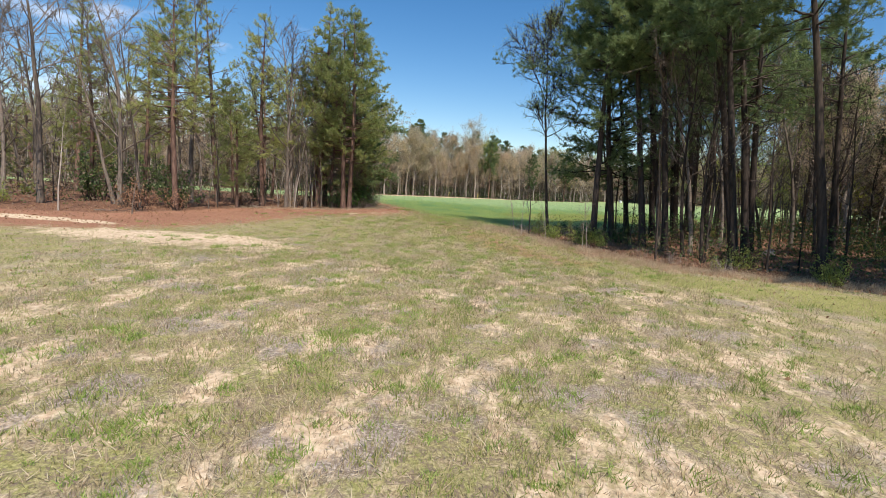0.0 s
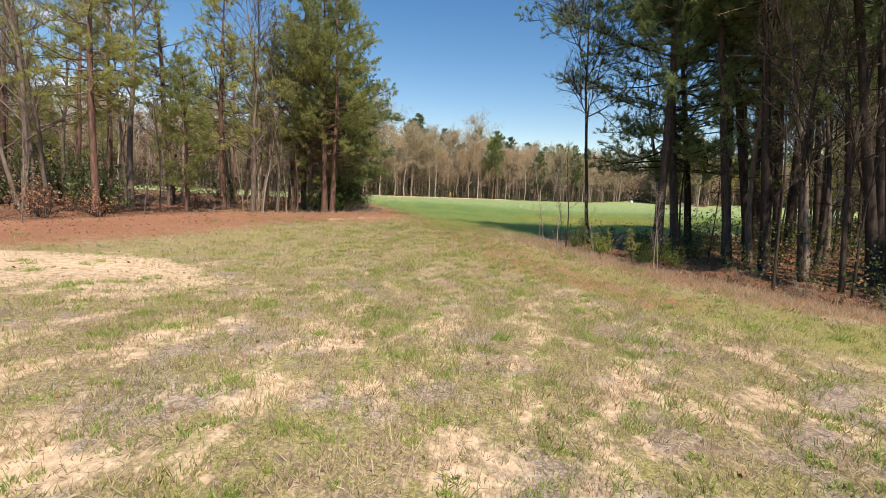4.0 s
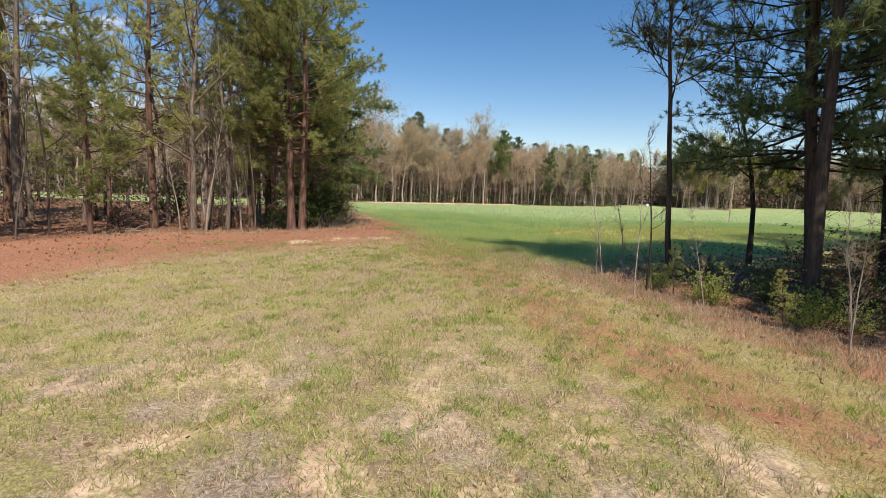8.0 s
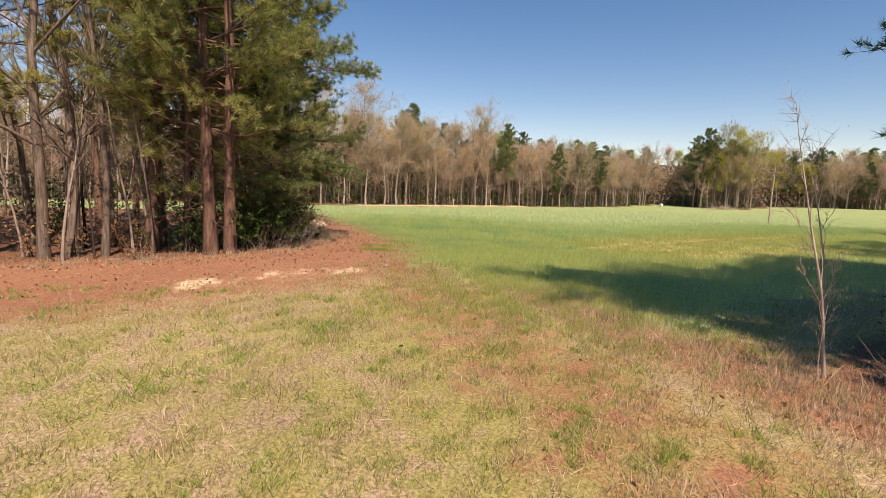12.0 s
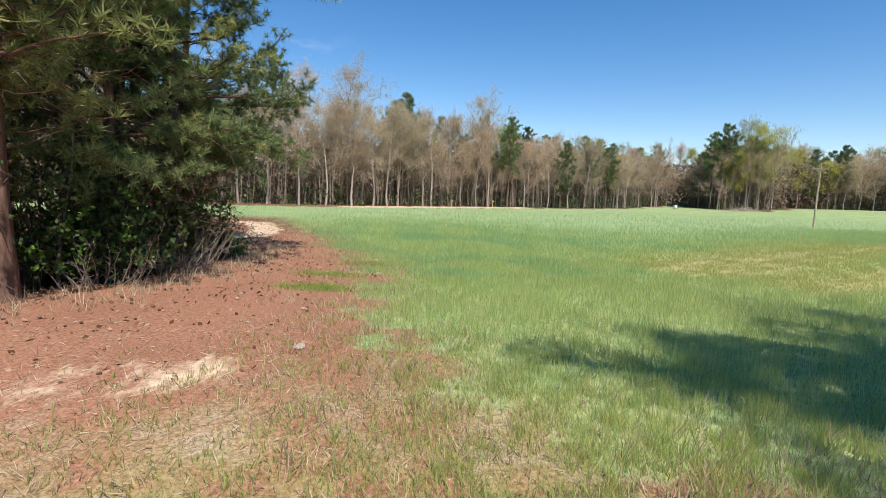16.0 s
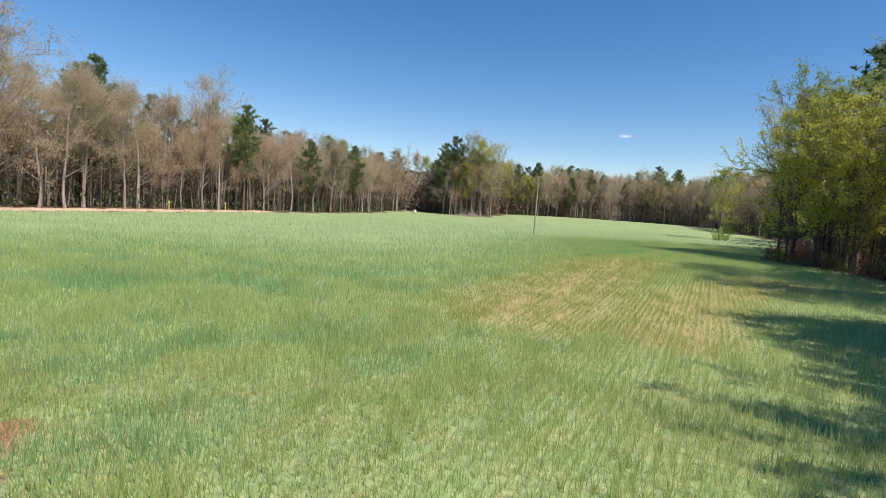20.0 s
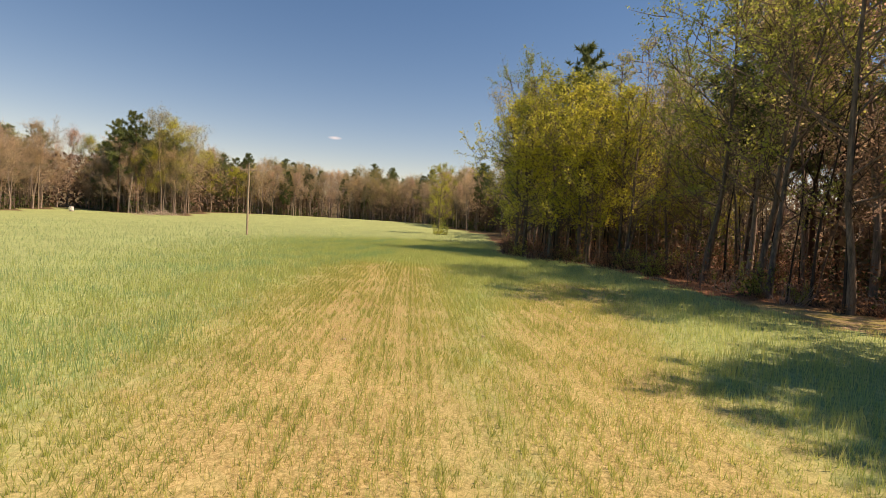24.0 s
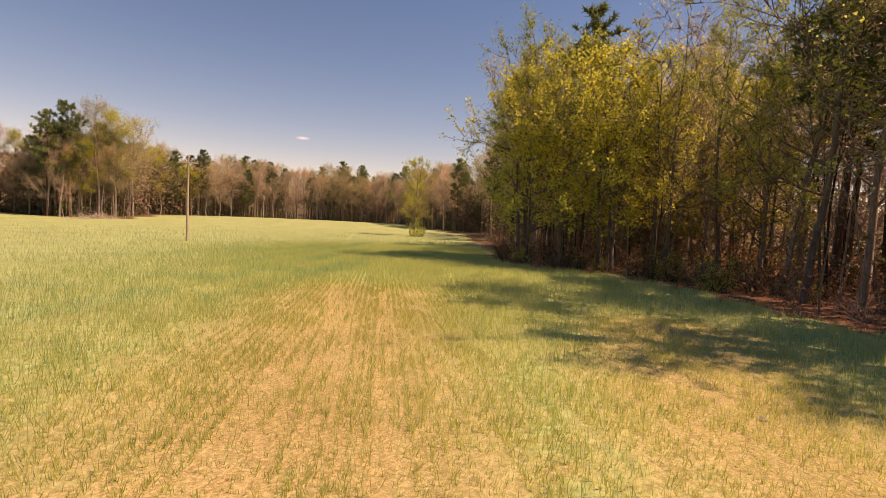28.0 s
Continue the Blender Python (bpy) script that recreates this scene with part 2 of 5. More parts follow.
# ---- mesh helpers ----
class Geo:
    """Collects points and faces (triangles and quads) of one mesh."""

    def __init__(self):
        self.v, self.t, self.q, self.n = [], [], [], 0

    def add(self, v, faces):
        v = np.asarray(v, float).reshape(-1, 3)
        f = np.asarray(faces, int)
        (self.t if f.shape[1] == 3 else self.q).append(f + self.n)
        self.v.append(v)
        self.n += len(v)

    def mesh(self, name, material, smooth=False):
        v = np.concatenate(self.v)
        t = np.concatenate(self.t) if self.t else np.zeros((0, 3), int)
        q = np.concatenate(self.q) if self.q else np.zeros((0, 4), int)
        me = bpy.data.meshes.new(name)
        me.vertices.add(len(v))
        me.vertices.foreach_set("co", v.astype(np.float32).ravel())
        loops = np.concatenate([t.ravel(), q.ravel()])
        me.loops.add(len(loops))
        me.loops.foreach_set("vertex_index", loops.astype(np.int32))
        me.polygons.add(len(t) + len(q))
        starts = np.concatenate([np.arange(len(t)) * 3, len(t) * 3 + np.arange(len(q)) * 4])
        me.polygons.foreach_set("loop_start", starts.astype(np.int32))
        if smooth:
            me.polygons.foreach_set("use_smooth", np.ones(len(t) + len(q), bool))
        me.update(calc_edges=True)
        me.materials.append(material)
        return me


def unit(v):
    return v / np.maximum(np.linalg.norm(v, axis=-1, keepdims=True), 1e-9)


def tube(g, pts, radii, n=5):
    pts, radii = np.asarray(pts, float), np.asarray(radii, float)
    k = len(pts)
    d = unit(np.gradient(pts, axis=0))
    ref = np.array([1.0, 0, 0]) if abs(d[:, 2].mean()) > 0.7 else np.array([0, 0, 1.0])
    u = unit(np.cross(d, ref))
    w = np.cross(d, u)
    a = np.arange(n) * 2 * math.pi / n
    ring = pts[:, None] + radii[:, None, None] * (np.cos(a)[None, :, None] * u[:, None] + np.sin(a)[None, :, None] * w[:, None])
    i = np.arange(k - 1)[:, None] * n
    j = np.arange(n)[None, :]
    jn = (j + 1) % n
    g.add(ring.reshape(-1, 3), np.stack([i + j, i + jn, i + n + jn, i + n + j], -1).reshape(-1, 4))


def slivers(g, base, tip, width, rng):
    """Tapered twigs, needles or blades: one narrow triangle each."""
    d = tip - base
    side = unit(np.cross(d, rng.normal(size=d.shape))) * (np.asarray(width).reshape(-1, 1) * 0.5)
    n = len(base)
    v = np.stack([base - side, base + side, tip], 1).reshape(-1, 3)
    g.add(v, np.arange(3 * n).reshape(n, 3))


def leaves(g, at, size, rng):
    """Small leaves as bent diamonds in all directions."""
    n = len(at)
    a = unit(rng.normal(size=(n, 3)))
    b = unit(np.cross(a, rng.normal(size=(n, 3))))
    s = (size * rng.uniform(0.6, 1.35, n))[:, None]
    v = np.stack([at - a * s * 0.5, at + b * s * 0.32, at + a * s * 0.5, at - b * s * 0.32], 1).reshape(-1, 3)
    g.add(v, np.arange(4 * n).reshape(n, 4))


def flakes(g, at, size, rng):
    """Sprays of small leaves seen from afar: one three-cornered leaf each."""
    n = len(at)
    a = unit(rng.normal(size=(n, 3)))
    b = unit(np.cross(a, rng.normal(size=(n, 3))))
    s = (size * rng.uniform(0.6, 1.35, n))[:, None]
    v = np.stack([at - a * s * 0.4 - b * s * 0.4, at - a * s * 0.35 + b * s * 0.4, at + a * s * 0.55], 1).reshape(-1, 3)
    g.add(v, np.arange(3 * n).reshape(n, 3))


def part(name, data, parent, label=""):
    ob = new(name, data)
    ob.parent = parent
    if label:
        ob["label"] = label
    return ob


def path3(start, direction, length, k, rng, wander=0.12, lift=0.0):
    """A branch's line that wanders and bends up (lift > 0) or down."""
    p = [np.array(start, float)]
    d = unit(np.array(direction, float))
    for _ in range(k):
        d = unit(d + rng.normal(0, wander, 3) + np.array([0, 0, lift]))
        p.append(p[-1] + d * length / k)
    return np.array(p)


def tree_thing(name, trunk, limbs, crown, label, category="tree"):
    e = tagged(new(name), label, category)
    part("trunk", trunk, e)
    tagged(part("branchwork", limbs, e), kind="stuff")
    if crown:
        part("crown", crown, e)
    return e


def deciduous(name, seed, h, r, first, limbs, reach, leaf_n, leaf_size, bark_m, leaf_m, label, stems=1, fine=1.0, lift=0.10, sides=7, far=False, flat=0.0):
    """A broadleaved tree in early spring: trunk, limbs, branches, twigs and small leaves or buds."""
    rng = np.random.default_rng(seed)
    gt, g, c = Geo(), Geo(), Geo()
    zs, z6, z4 = np.linspace(0, 1, 10), np.linspace(0, 1, 6), np.linspace(0, 1, 4)
    slim = min(1.0, max(0.3, h / 12))
    for s in range(stems):
        hh = h * (1 if s == 0 else rng.uniform(0.65, 0.95))
        off = rng.normal(0, 0.35 if stems > 1 else 0.0, 3) * [1, 1, 0]
        tp = path3(off, (off[0] * 0.35, off[1] * 0.35, 1.0), hh, 9, rng, 0.055, 0.05)
        tp[0, 2] = -0.25
        rr = (r if s == 0 else r * 0.7) * np.array([1.35, 1.0, 0.9, 0.8, 0.7, 0.6, 0.48, 0.36, 0.22, 0.05])
        tube(gt, tp, rr, sides)
        nl = limbs if s == 0 else int(limbs * 0.6)
        for i in range(nl):
            f = min(first + (1 - first) * ((i + rng.uniform(0, 0.8)) / nl) ** 0.85, 0.97)
            b0 = np.array([np.interp(f, zs, tp[:, k]) for k in range(3)])
            az = rng.uniform(0, 2 * math.pi)
            el = rng.uniform(0.2, 0.85) + 0.35 * f - flat
            d = [math.cos(az) * math.cos(el), math.sin(az) * math.cos(el), math.sin(el)]
            rel = (f - first) / (1 - first)
            ln_ = reach * hh * rng.uniform(0.7, 1.1) * (0.72 + 0.4 * math.sin(math.pi * min(1, rel * 1.1)) - 0.42 * rel)
            lp = path3(b0, d, ln_, 5, rng, 0.16, lift)
            lr = max(0.018 * slim, np.interp(f, zs, rr) * 0.5) * np.array([1, 0.8, 0.62, 0.45, 0.3, 0.1])
            tube(g, lp, lr, 3 if far else 4)
            nb = max(3, int((6 if far else 6.5) * fine))
            for j in range(nb):
                q = rng.uniform(0.15, 1.0)
                s0 = np.array([np.interp(q, z6, lp[:, k]) for k in range(3)])
                dd = unit(lp[min(5, int(q * 5) + 1)] - lp[int(q * 5) if q < 1 else 4]) + rng.normal(0, 0.6, 3) + [0, 0, 0.12]
                bl = ln_ * rng.uniform(0.28, 0.55)
                bp = path3(s0, dd, bl, 3, rng, 0.2, 0.06)
                if far:
                    slivers(g, bp[:1], bp[-1:], np.array([0.06]), rng)
                else:
                    tube(g, bp[[0, 1, 3]], np.array([0.016, 0.011, 0.003]) * (1 + h / 18) * slim, 3)
                nt_ = int((5 if far else 12) * fine)
                ts = rng.uniform(0.15, 1, nt_)
                tb = np.stack([np.interp(ts, z4, bp[:, k]) for k in range(3)], 1)
                td = unit(unit(bp[-1] - bp[0]) + rng.normal(0, 0.6, (nt_, 3)) + [0, 0, 0.12])
                te = tb + td * rng.uniform(0.35, 0.95, nt_)[:, None] * (1.5 if far else max(0.5, slim))
                slivers(g, tb, te, np.full(nt_, 0.035 if far else 0.019 * slim), rng)
                if leaf_n:
                    m = leaf_n
                    pick = rng.integers(0, nt_, m)
                    at = tb[pick] + (te[pick] - tb[pick]) * rng.uniform(0.2, 1.1, m)[:, None] + rng.normal(0, 0.3 if far else 0.10, (m, 3))
                    (flakes if far or m > 12 else leaves)(c, at, np.full(m, leaf_size), rng)
    return tree_thing(name, gt.mesh("trunk", bark_m, True), g.mesh("branchwork", bark_m), c.mesh("crown", leaf_m) if leaf_n else None, label)


def pine(name, seed, h, r, first, reach, whorls, bark_m, needle_m, label, dense=1.0, stubs=6, sides=8, needle=0.30, wide=0.030, bulge=0.25, stub=2.2):
    """A pine: straight trunk, dead stubs below, whorls of limbs with needle tufts above."""
    rng = np.random.default_rng(seed)
    gt, g, c = Geo(), Geo(), Geo()
    tp = path3((0, 0, 0), (rng.normal(0, 0.02), rng.normal(0, 0.02), 1), h, 10, rng, 0.018, 0.03)
    tp[0, 2] = -0.25
    zs = np.linspace(0, 1, 11)
    rr = r * np.array([1.3, 1.0, 0.93, 0.87, 0.8, 0.72, 0.62, 0.5, 0.36, 0.2, 0.04])
    tube(gt, tp, rr, sides)
    at_f = lambda f: np.array([np.interp(f, zs, tp[:, k]) for k in range(3)])
    for _ in range(stubs):
        f = rng.uniform(0.08, first + 0.12)
        az = rng.uniform(0, 2 * math.pi)
        p = path3(at_f(f), (math.cos(az), math.sin(az), rng.uniform(-0.25, 0.3)), rng.uniform(0.25, 1.0) * stub, 4, rng, 0.22, -0.02)
        tube(g, p, [0.022, 0.018, 0.013, 0.008, 0.003], 3)
        tb = p[rng.integers(1, 5, 9)]
        slivers(g, tb, tb + unit(rng.normal(size=(9, 3)) + (p[-1] - p[0]) * 0.4) * rng.uniform(0.3, 0.9, (9, 1)), np.full(9, 0.016), rng)
    for w in range(whorls):
        f = first + (0.985 - first) * (w + rng.uniform(0, 0.7)) / whorls
        rel = (f - first) / (1 - first)
        for _ in range(rng.integers(4, 6)):
            az = rng.uniform(0, 2 * math.pi)
            ln_ = reach * rng.uniform(0.6, 1.15) * (0.6 + 0.45 * rel / bulge if rel < bulge else 1.05 - 0.85 * (rel - bulge) / (1 - bulge))
            el = -0.15 + 0.75 * rel + rng.normal(0, 0.12)
            p = path3(at_f(f), (math.cos(az) * math.cos(el), math.sin(az) * math.cos(el), math.sin(el)), ln_, 5, rng, 0.18, 0.05)
            tube(g, p, max(0.012, r * 0.26 * (1 - 0.7 * rel)) * np.array([1, 0.8, 0.62, 0.45, 0.3, 0.12]), 4)
            nk = max(5, int(ln_ * 5.4 * dense))
            q = rng.uniform(0.32, 1.0, nk)
            b0 = np.stack([np.interp(q, np.linspace(0, 1, 6), p[:, k]) for k in range(3)], 1)
            out = unit(unit(p[-1] - p[0]) + rng.normal(0, 0.6, (nk, 3)) + [0, 0, 0.2])
            b1 = b0 + out * rng.uniform(0.25, 0.85, nk)[:, None] * (0.6 + 0.1 * ln_)
            slivers(g, b0, b1, np.full(nk, 0.028), rng)
            m = 15 if wide > 0.06 else 28
            ctr = np.repeat(b1, m, 0)
            ax = np.repeat(out, m, 0)
            nd = unit(ax * 0.4 + rng.normal(0, 0.75, (nk * m, 3)) + [0, 0, 0.3])
            b = ctr - ax * rng.uniform(0, 0.2, (nk * m, 1))
            slivers(c, b, b + nd * needle * rng.uniform(0.7, 1.2, (nk * m, 1)), np.full(nk * m, wide), rng)
    return tree_thing(name, gt.mesh("trunk", bark_m, True), g.mesh("branchwork", bark_m), c.mesh("crown", needle_m), label, "pine tree")


def bush(name, seed, h, w, stems, leaf_n, leaf_size, bark_m, leaf_m, label):
    rng = np.random.default_rng(seed)
    g, c = Geo(), Geo()
    for _ in range(stems):
        az = rng.uniform(0, 2 * math.pi)
        rad = rng.uniform(0, 0.35) * w
        p = path3((math.cos(az) * rad, math.sin(az) * rad, -0.08), (math.cos(az) * 0.5 * w / h, math.sin(az) * 0.5 * w / h, 1), h * rng.uniform(0.5, 1.05), 5, rng, 0.18, 0.02)
        tube(g, p, np.array([0.016, 0.013, 0.010, 0.008, 0.005, 0.002]) * (0.6 + h * 0.3), 3)
        n = 14
        q = rng.uniform(0.2, 1, n)
        tb = np.stack([np.interp(q, np.linspace(0, 1, 6), p[:, k]) for k in range(3)], 1)
        te = tb + unit(rng.normal(0, 0.8, (n, 3)) + [0, 0, 0.35]) * rng.uniform(0.15, 0.5, (n, 1)) * h * 0.35
        slivers(g, tb, te, np.full(n, 0.012), rng)
        if leaf_n:
            pick = rng.integers(0, n, leaf_n)
            leaves(c, tb[pick] + (te[pick] - tb[pick]) * rng.uniform(0.2, 1.1, (leaf_n, 1)) + rng.normal(0, 0.05, (leaf_n, 3)), np.full(leaf_n, leaf_size), rng)
    e = tagged(new(name), label, "shrub")
    part("woody_growth", g.mesh("woody_growth", bark_m), e)
    if leaf_n:
        part("foliage", c.mesh("foliage", leaf_m), e)
    return e


# ---- plan of the place ----
def smooth(a, b, v):
    k = np.clip((v - a) / (b - a), 0, 1)
    return k * k * (3 - 2 * k)


def land(x, y):
    """Height of the ground."""
    z = -0.45 * np.exp(-((y - 43) / 8.0) ** 2 - (x / 30) ** 2)
    z = z + 0.30 * np.exp(-((y - 67) / 6.5) ** 2 - ((x + 5) / 7) ** 2)
    z = z - 0.28 * np.exp(-((y - 77) / 8.0) ** 2 - ((x - 9) / 9) ** 2)
    z = z - 0.45 * np.exp(-((y - 130) / 25) ** 2 - ((x - 52) / 25) ** 2)
    z = z + 2.0 * smooth(150, 230, 0.75 * x + 0.66 * y)
    z = z + 12.0 * smooth(165, 240, np.hypot(x - 30, y - 120))
    return z


def inside(x, y, poly):
    x, y = np.asarray(x, float), np.asarray(y, float)
    hit = np.zeros(x.shape, bool)
    for (x0, y0), (x1, y1) in zip(poly, poly[1:] + poly[:1]):
        if y0 != y1:
            hit ^= ((y0 > y) != (y1 > y)) & (x < (x1 - x0) * (y - y0) / (y1 - y0) + x0)
    return hit


def near(x, y, line):
    """Distance to a broken line."""
    x, y = np.asarray(x, float), np.asarray(y, float)
    best = np.full(x.shape, 1e9)
    for (x0, y0), (x1, y1) in zip(line, line[1:]):
        dx, dy = x1 - x0, y1 - y0
        k = np.clip(((x - x0) * dx + (y - y0) * dy) / (dx * dx + dy * dy), 0, 1)
        best = np.minimum(best, np.hypot(x - x0 - k * dx, y - y0 - k * dy))
    return best


def signed(x, y, poly):
    d = near(x, y, poly + poly[:1])
    return np.where(inside(x, y, poly), d, -d)


WHEAT = [(-130, 78), (-70, 90), (-24, 97.5), (-17, 99), (-9.5, 87), (-6.8, 81), (-3.8, 75), (-3.0, 70), (-2.3, 65.5), (2.2, 61.2), (5.6, 57.8),
         (9, 62), (20, 67), (33, 76.5), (44, 82), (48.5, 87), (51, 94), (55, 97.8), (64, 100.5), (112, 124), (126, 138), (133, 148), (150, 168), (143, 196), (97, 205), (80, 190), (70, 190),
         (66, 214), (50, 197), (26, 171), (14, 160), (7, 151.5), (-3, 141.5), (-14, 130), (-41, 114.5), (-75, 100), (-130, 84)]
LEFT_WOODS = [(-120, 30), (-60, 40), (-30, 46), (-24.5, 48), (-21.5, 53), (-19.5, 60.5), (-16, 63.5), (-12, 66), (-9.2, 69), (-10, 73), (-13, 79), (-24, 88), (-60, 84), (-120, 70)]
# south of (19.5, 37.2) the right woods are added, unseen, and give shade
RIGHT_WOODS = [(6, 55.5), (8.3, 49.5), (11.5, 45), (15.2, 40), (19.5, 37.2), (22, 32), (25, 24), (60, 14), (110, 30), (80, 70), (48, 78), (35, 73), (22, 62.5), (9, 58.5)]
END_WOODS = [(34, 75.5), (44, 81), (48.5, 86), (51, 93), (55, 96.6), (64, 98.5), (112, 122), (140, 130), (120, 80), (80, 70), (48, 72)]
FRONT_LEFT = [(-40, 43), (-25.5, 46), (-21, 53), (-18.5, 61), (-14, 64.5), (-9, 68.5), (-9, 73), (-11.5, 79), (-15, 86), (-21, 97)]
FRONT_RIGHT = [(2, 63), (6, 54.5), (9.6, 48.2), (14.3, 40), (19, 37.6), (30, 33)]


THIN_A = [(10.5, 80.2), (18, 85.4), (24, 89.4), (31, 93.6)]
THIN_B = [(13, 76.5), (19, 79.6), (26, 82.0), (31, 82.6)]


def patchy(x, y, scale, seed):
    """Smooth pseudo-random field from 0 to 1."""
    r = np.random.default_rng(seed)
    v = np.zeros(len(x))
    for o in range(7):
        a, f, ph = r.uniform(0, 6.28), (1 + o * 0.55) / scale, r.uniform(0, 6.28)
        v += np.sin((x * math.cos(a) + y * math.sin(a)) * f * 6.28 + ph)
    return 0.5 + 0.5 * np.tanh(v * 0.55)


def wheat_in(x, y):
    """Metres inside the uneven edge of the wheat."""
    return signed(x, y, WHEAT) + 1.7 * (patchy(x, y, 6.5, 17) - 0.5) + 0.8 * (patchy(x, y, 2.2, 18) - 0.5)


def spread_points(count, poly, gap, rng, box):
    got = []
    tries = 0
    while len(got) < count and tries < count * 60:
        tries += 1
        x, y = rng.uniform(box[0], box[1]), rng.uniform(box[2], box[3])
        if inside(np.array([x]), np.array([y]), poly)[0] and all((x - a) ** 2 + (y - b) ** 2 > gap * gap for a, b in got):
            got.append((x, y))
    return got


def steps(lo, hi, fine_lo, fine_hi, d, grow):
    mid = list(np.arange(fine_lo, fine_hi + d / 2, d))
    up, s = [fine_hi], d
    while up[-1] < hi:
        s *= grow
        up.append(up[-1] + s)
    dn, s = [fine_lo], d
    while dn[-1] > lo:
        s *= grow
        dn.append(dn[-1] - s)
    return np.array(dn[:0:-1] + mid + up[1:])


# ---- ground ----
def build_ground():
    xs, ys = steps(-1500, 2000, -28, 34, 0.45, 1.09), steps(-600, 2000, 8, 102, 0.45, 1.09)
    X, Y = np.meshgrid(xs, ys)
    x, y = X.ravel(), Y.ravel()
    g = Geo()
    nx, ny = len(xs), len(ys)
    i = (np.arange(ny - 1)[:, None] * nx + np.arange(nx - 1)[None, :]).ravel()
    rng = np.random.default_rng(3)
    z = land(x, y) + rng.normal(0, 0.012, len(x))
    g.add(np.stack([x, y, z], 1), np.stack([i, i + 1, i + nx + 1, i + nx], 1))
    me = g.mesh("ground", ground_material(), True)
    wheat = smooth(-0.5, 0.7, wheat_in(x, y))
    litter = np.maximum.reduce([smooth(-0.8, 1.5, signed(x, y, p)) for p in (LEFT_WOODS, RIGHT_WOODS, END_WOODS)])
    dl = near(x, y, FRONT_LEFT)
    red = smooth(11.5, 5.2, dl)
    red = np.maximum(red, 0.8 * smooth(2.6, 0.8, near(x, y, FRONT_RIGHT)))
    red = np.maximum(red, 0.6 * smooth(3.4, 0.3, near(x, y, [(8, 40), (4.6, 47), (0.6, 56), (-2.8, 64), (-4.6, 71)])))
    sand = 0.9 * smooth(1.35, 0.35, np.hypot((x + 13.5) / 8.5, (y - 38.5) / 4.0))
    sand = np.maximum(sand, 0.9 * smooth(1.1, 0.5, np.hypot((x + 26) / 8, (y - 43) / 1.3)))
    sand = np.maximum(sand, smooth(1.5, 0.3, near(x, y, [(-20, 94), (-16, 93.5), (-13.2, 88), (-12.6, 84)])))
    sand = np.maximum(sand, 0.55 * smooth(1.4, 0.2, near(x, y, [(-9.2, 60.4), (-6.0, 63.2), (-4.8, 63.6)])))
    sand = np.maximum(sand, 0.9 * smooth(4.2, 1.4, near(x, y, [(-17, 131.6), (-1.5, 147.5), (5, 154), (12, 161.5)])))
    clearing = smooth(14, 4, np.maximum(np.abs(x + 5) - 30, np.maximum(y - 78, 0)))
    litter = np.maximum(litter, (1 - wheat) * (1 - clearing))
    start = smooth(50, 36, y) * smooth(20, 6, np.abs(x - 1))
    thin = np.maximum(smooth(7.0, 0.5, near(x, y, THIN_A)), 0.95 * smooth(5.0, 0.5, near(x, y, THIN_B)))
    thin = np.maximum(thin, 0.42 * smooth(14, 5, near(x, y, [(1, 64), (3, 72), (14, 81), (30, 92)])))
    lush = 0.85 * smooth(3.6, 1.2, near(x, y, [(-1.5, 60), (2.4, 50), (6.8, 43), (11, 36), (18, 31)]))
    for nm, val in (("wheat", wheat), ("litter", litter), ("red", red), ("sand", sand), ("worn", start), ("thin", thin), ("lush", lush), ("wild", (1 - wheat) * (1 - clearing) * smooth(60, 110, np.hypot(x - 20, y - 70)))):
        me.attributes.new(nm, "FLOAT", "POINT").data.foreach_set("value", val.astype(np.float32))
    tagged(new("ground", me), "grassy ground with sand patches, red clay and leaf litter", "ground", kind="structure")


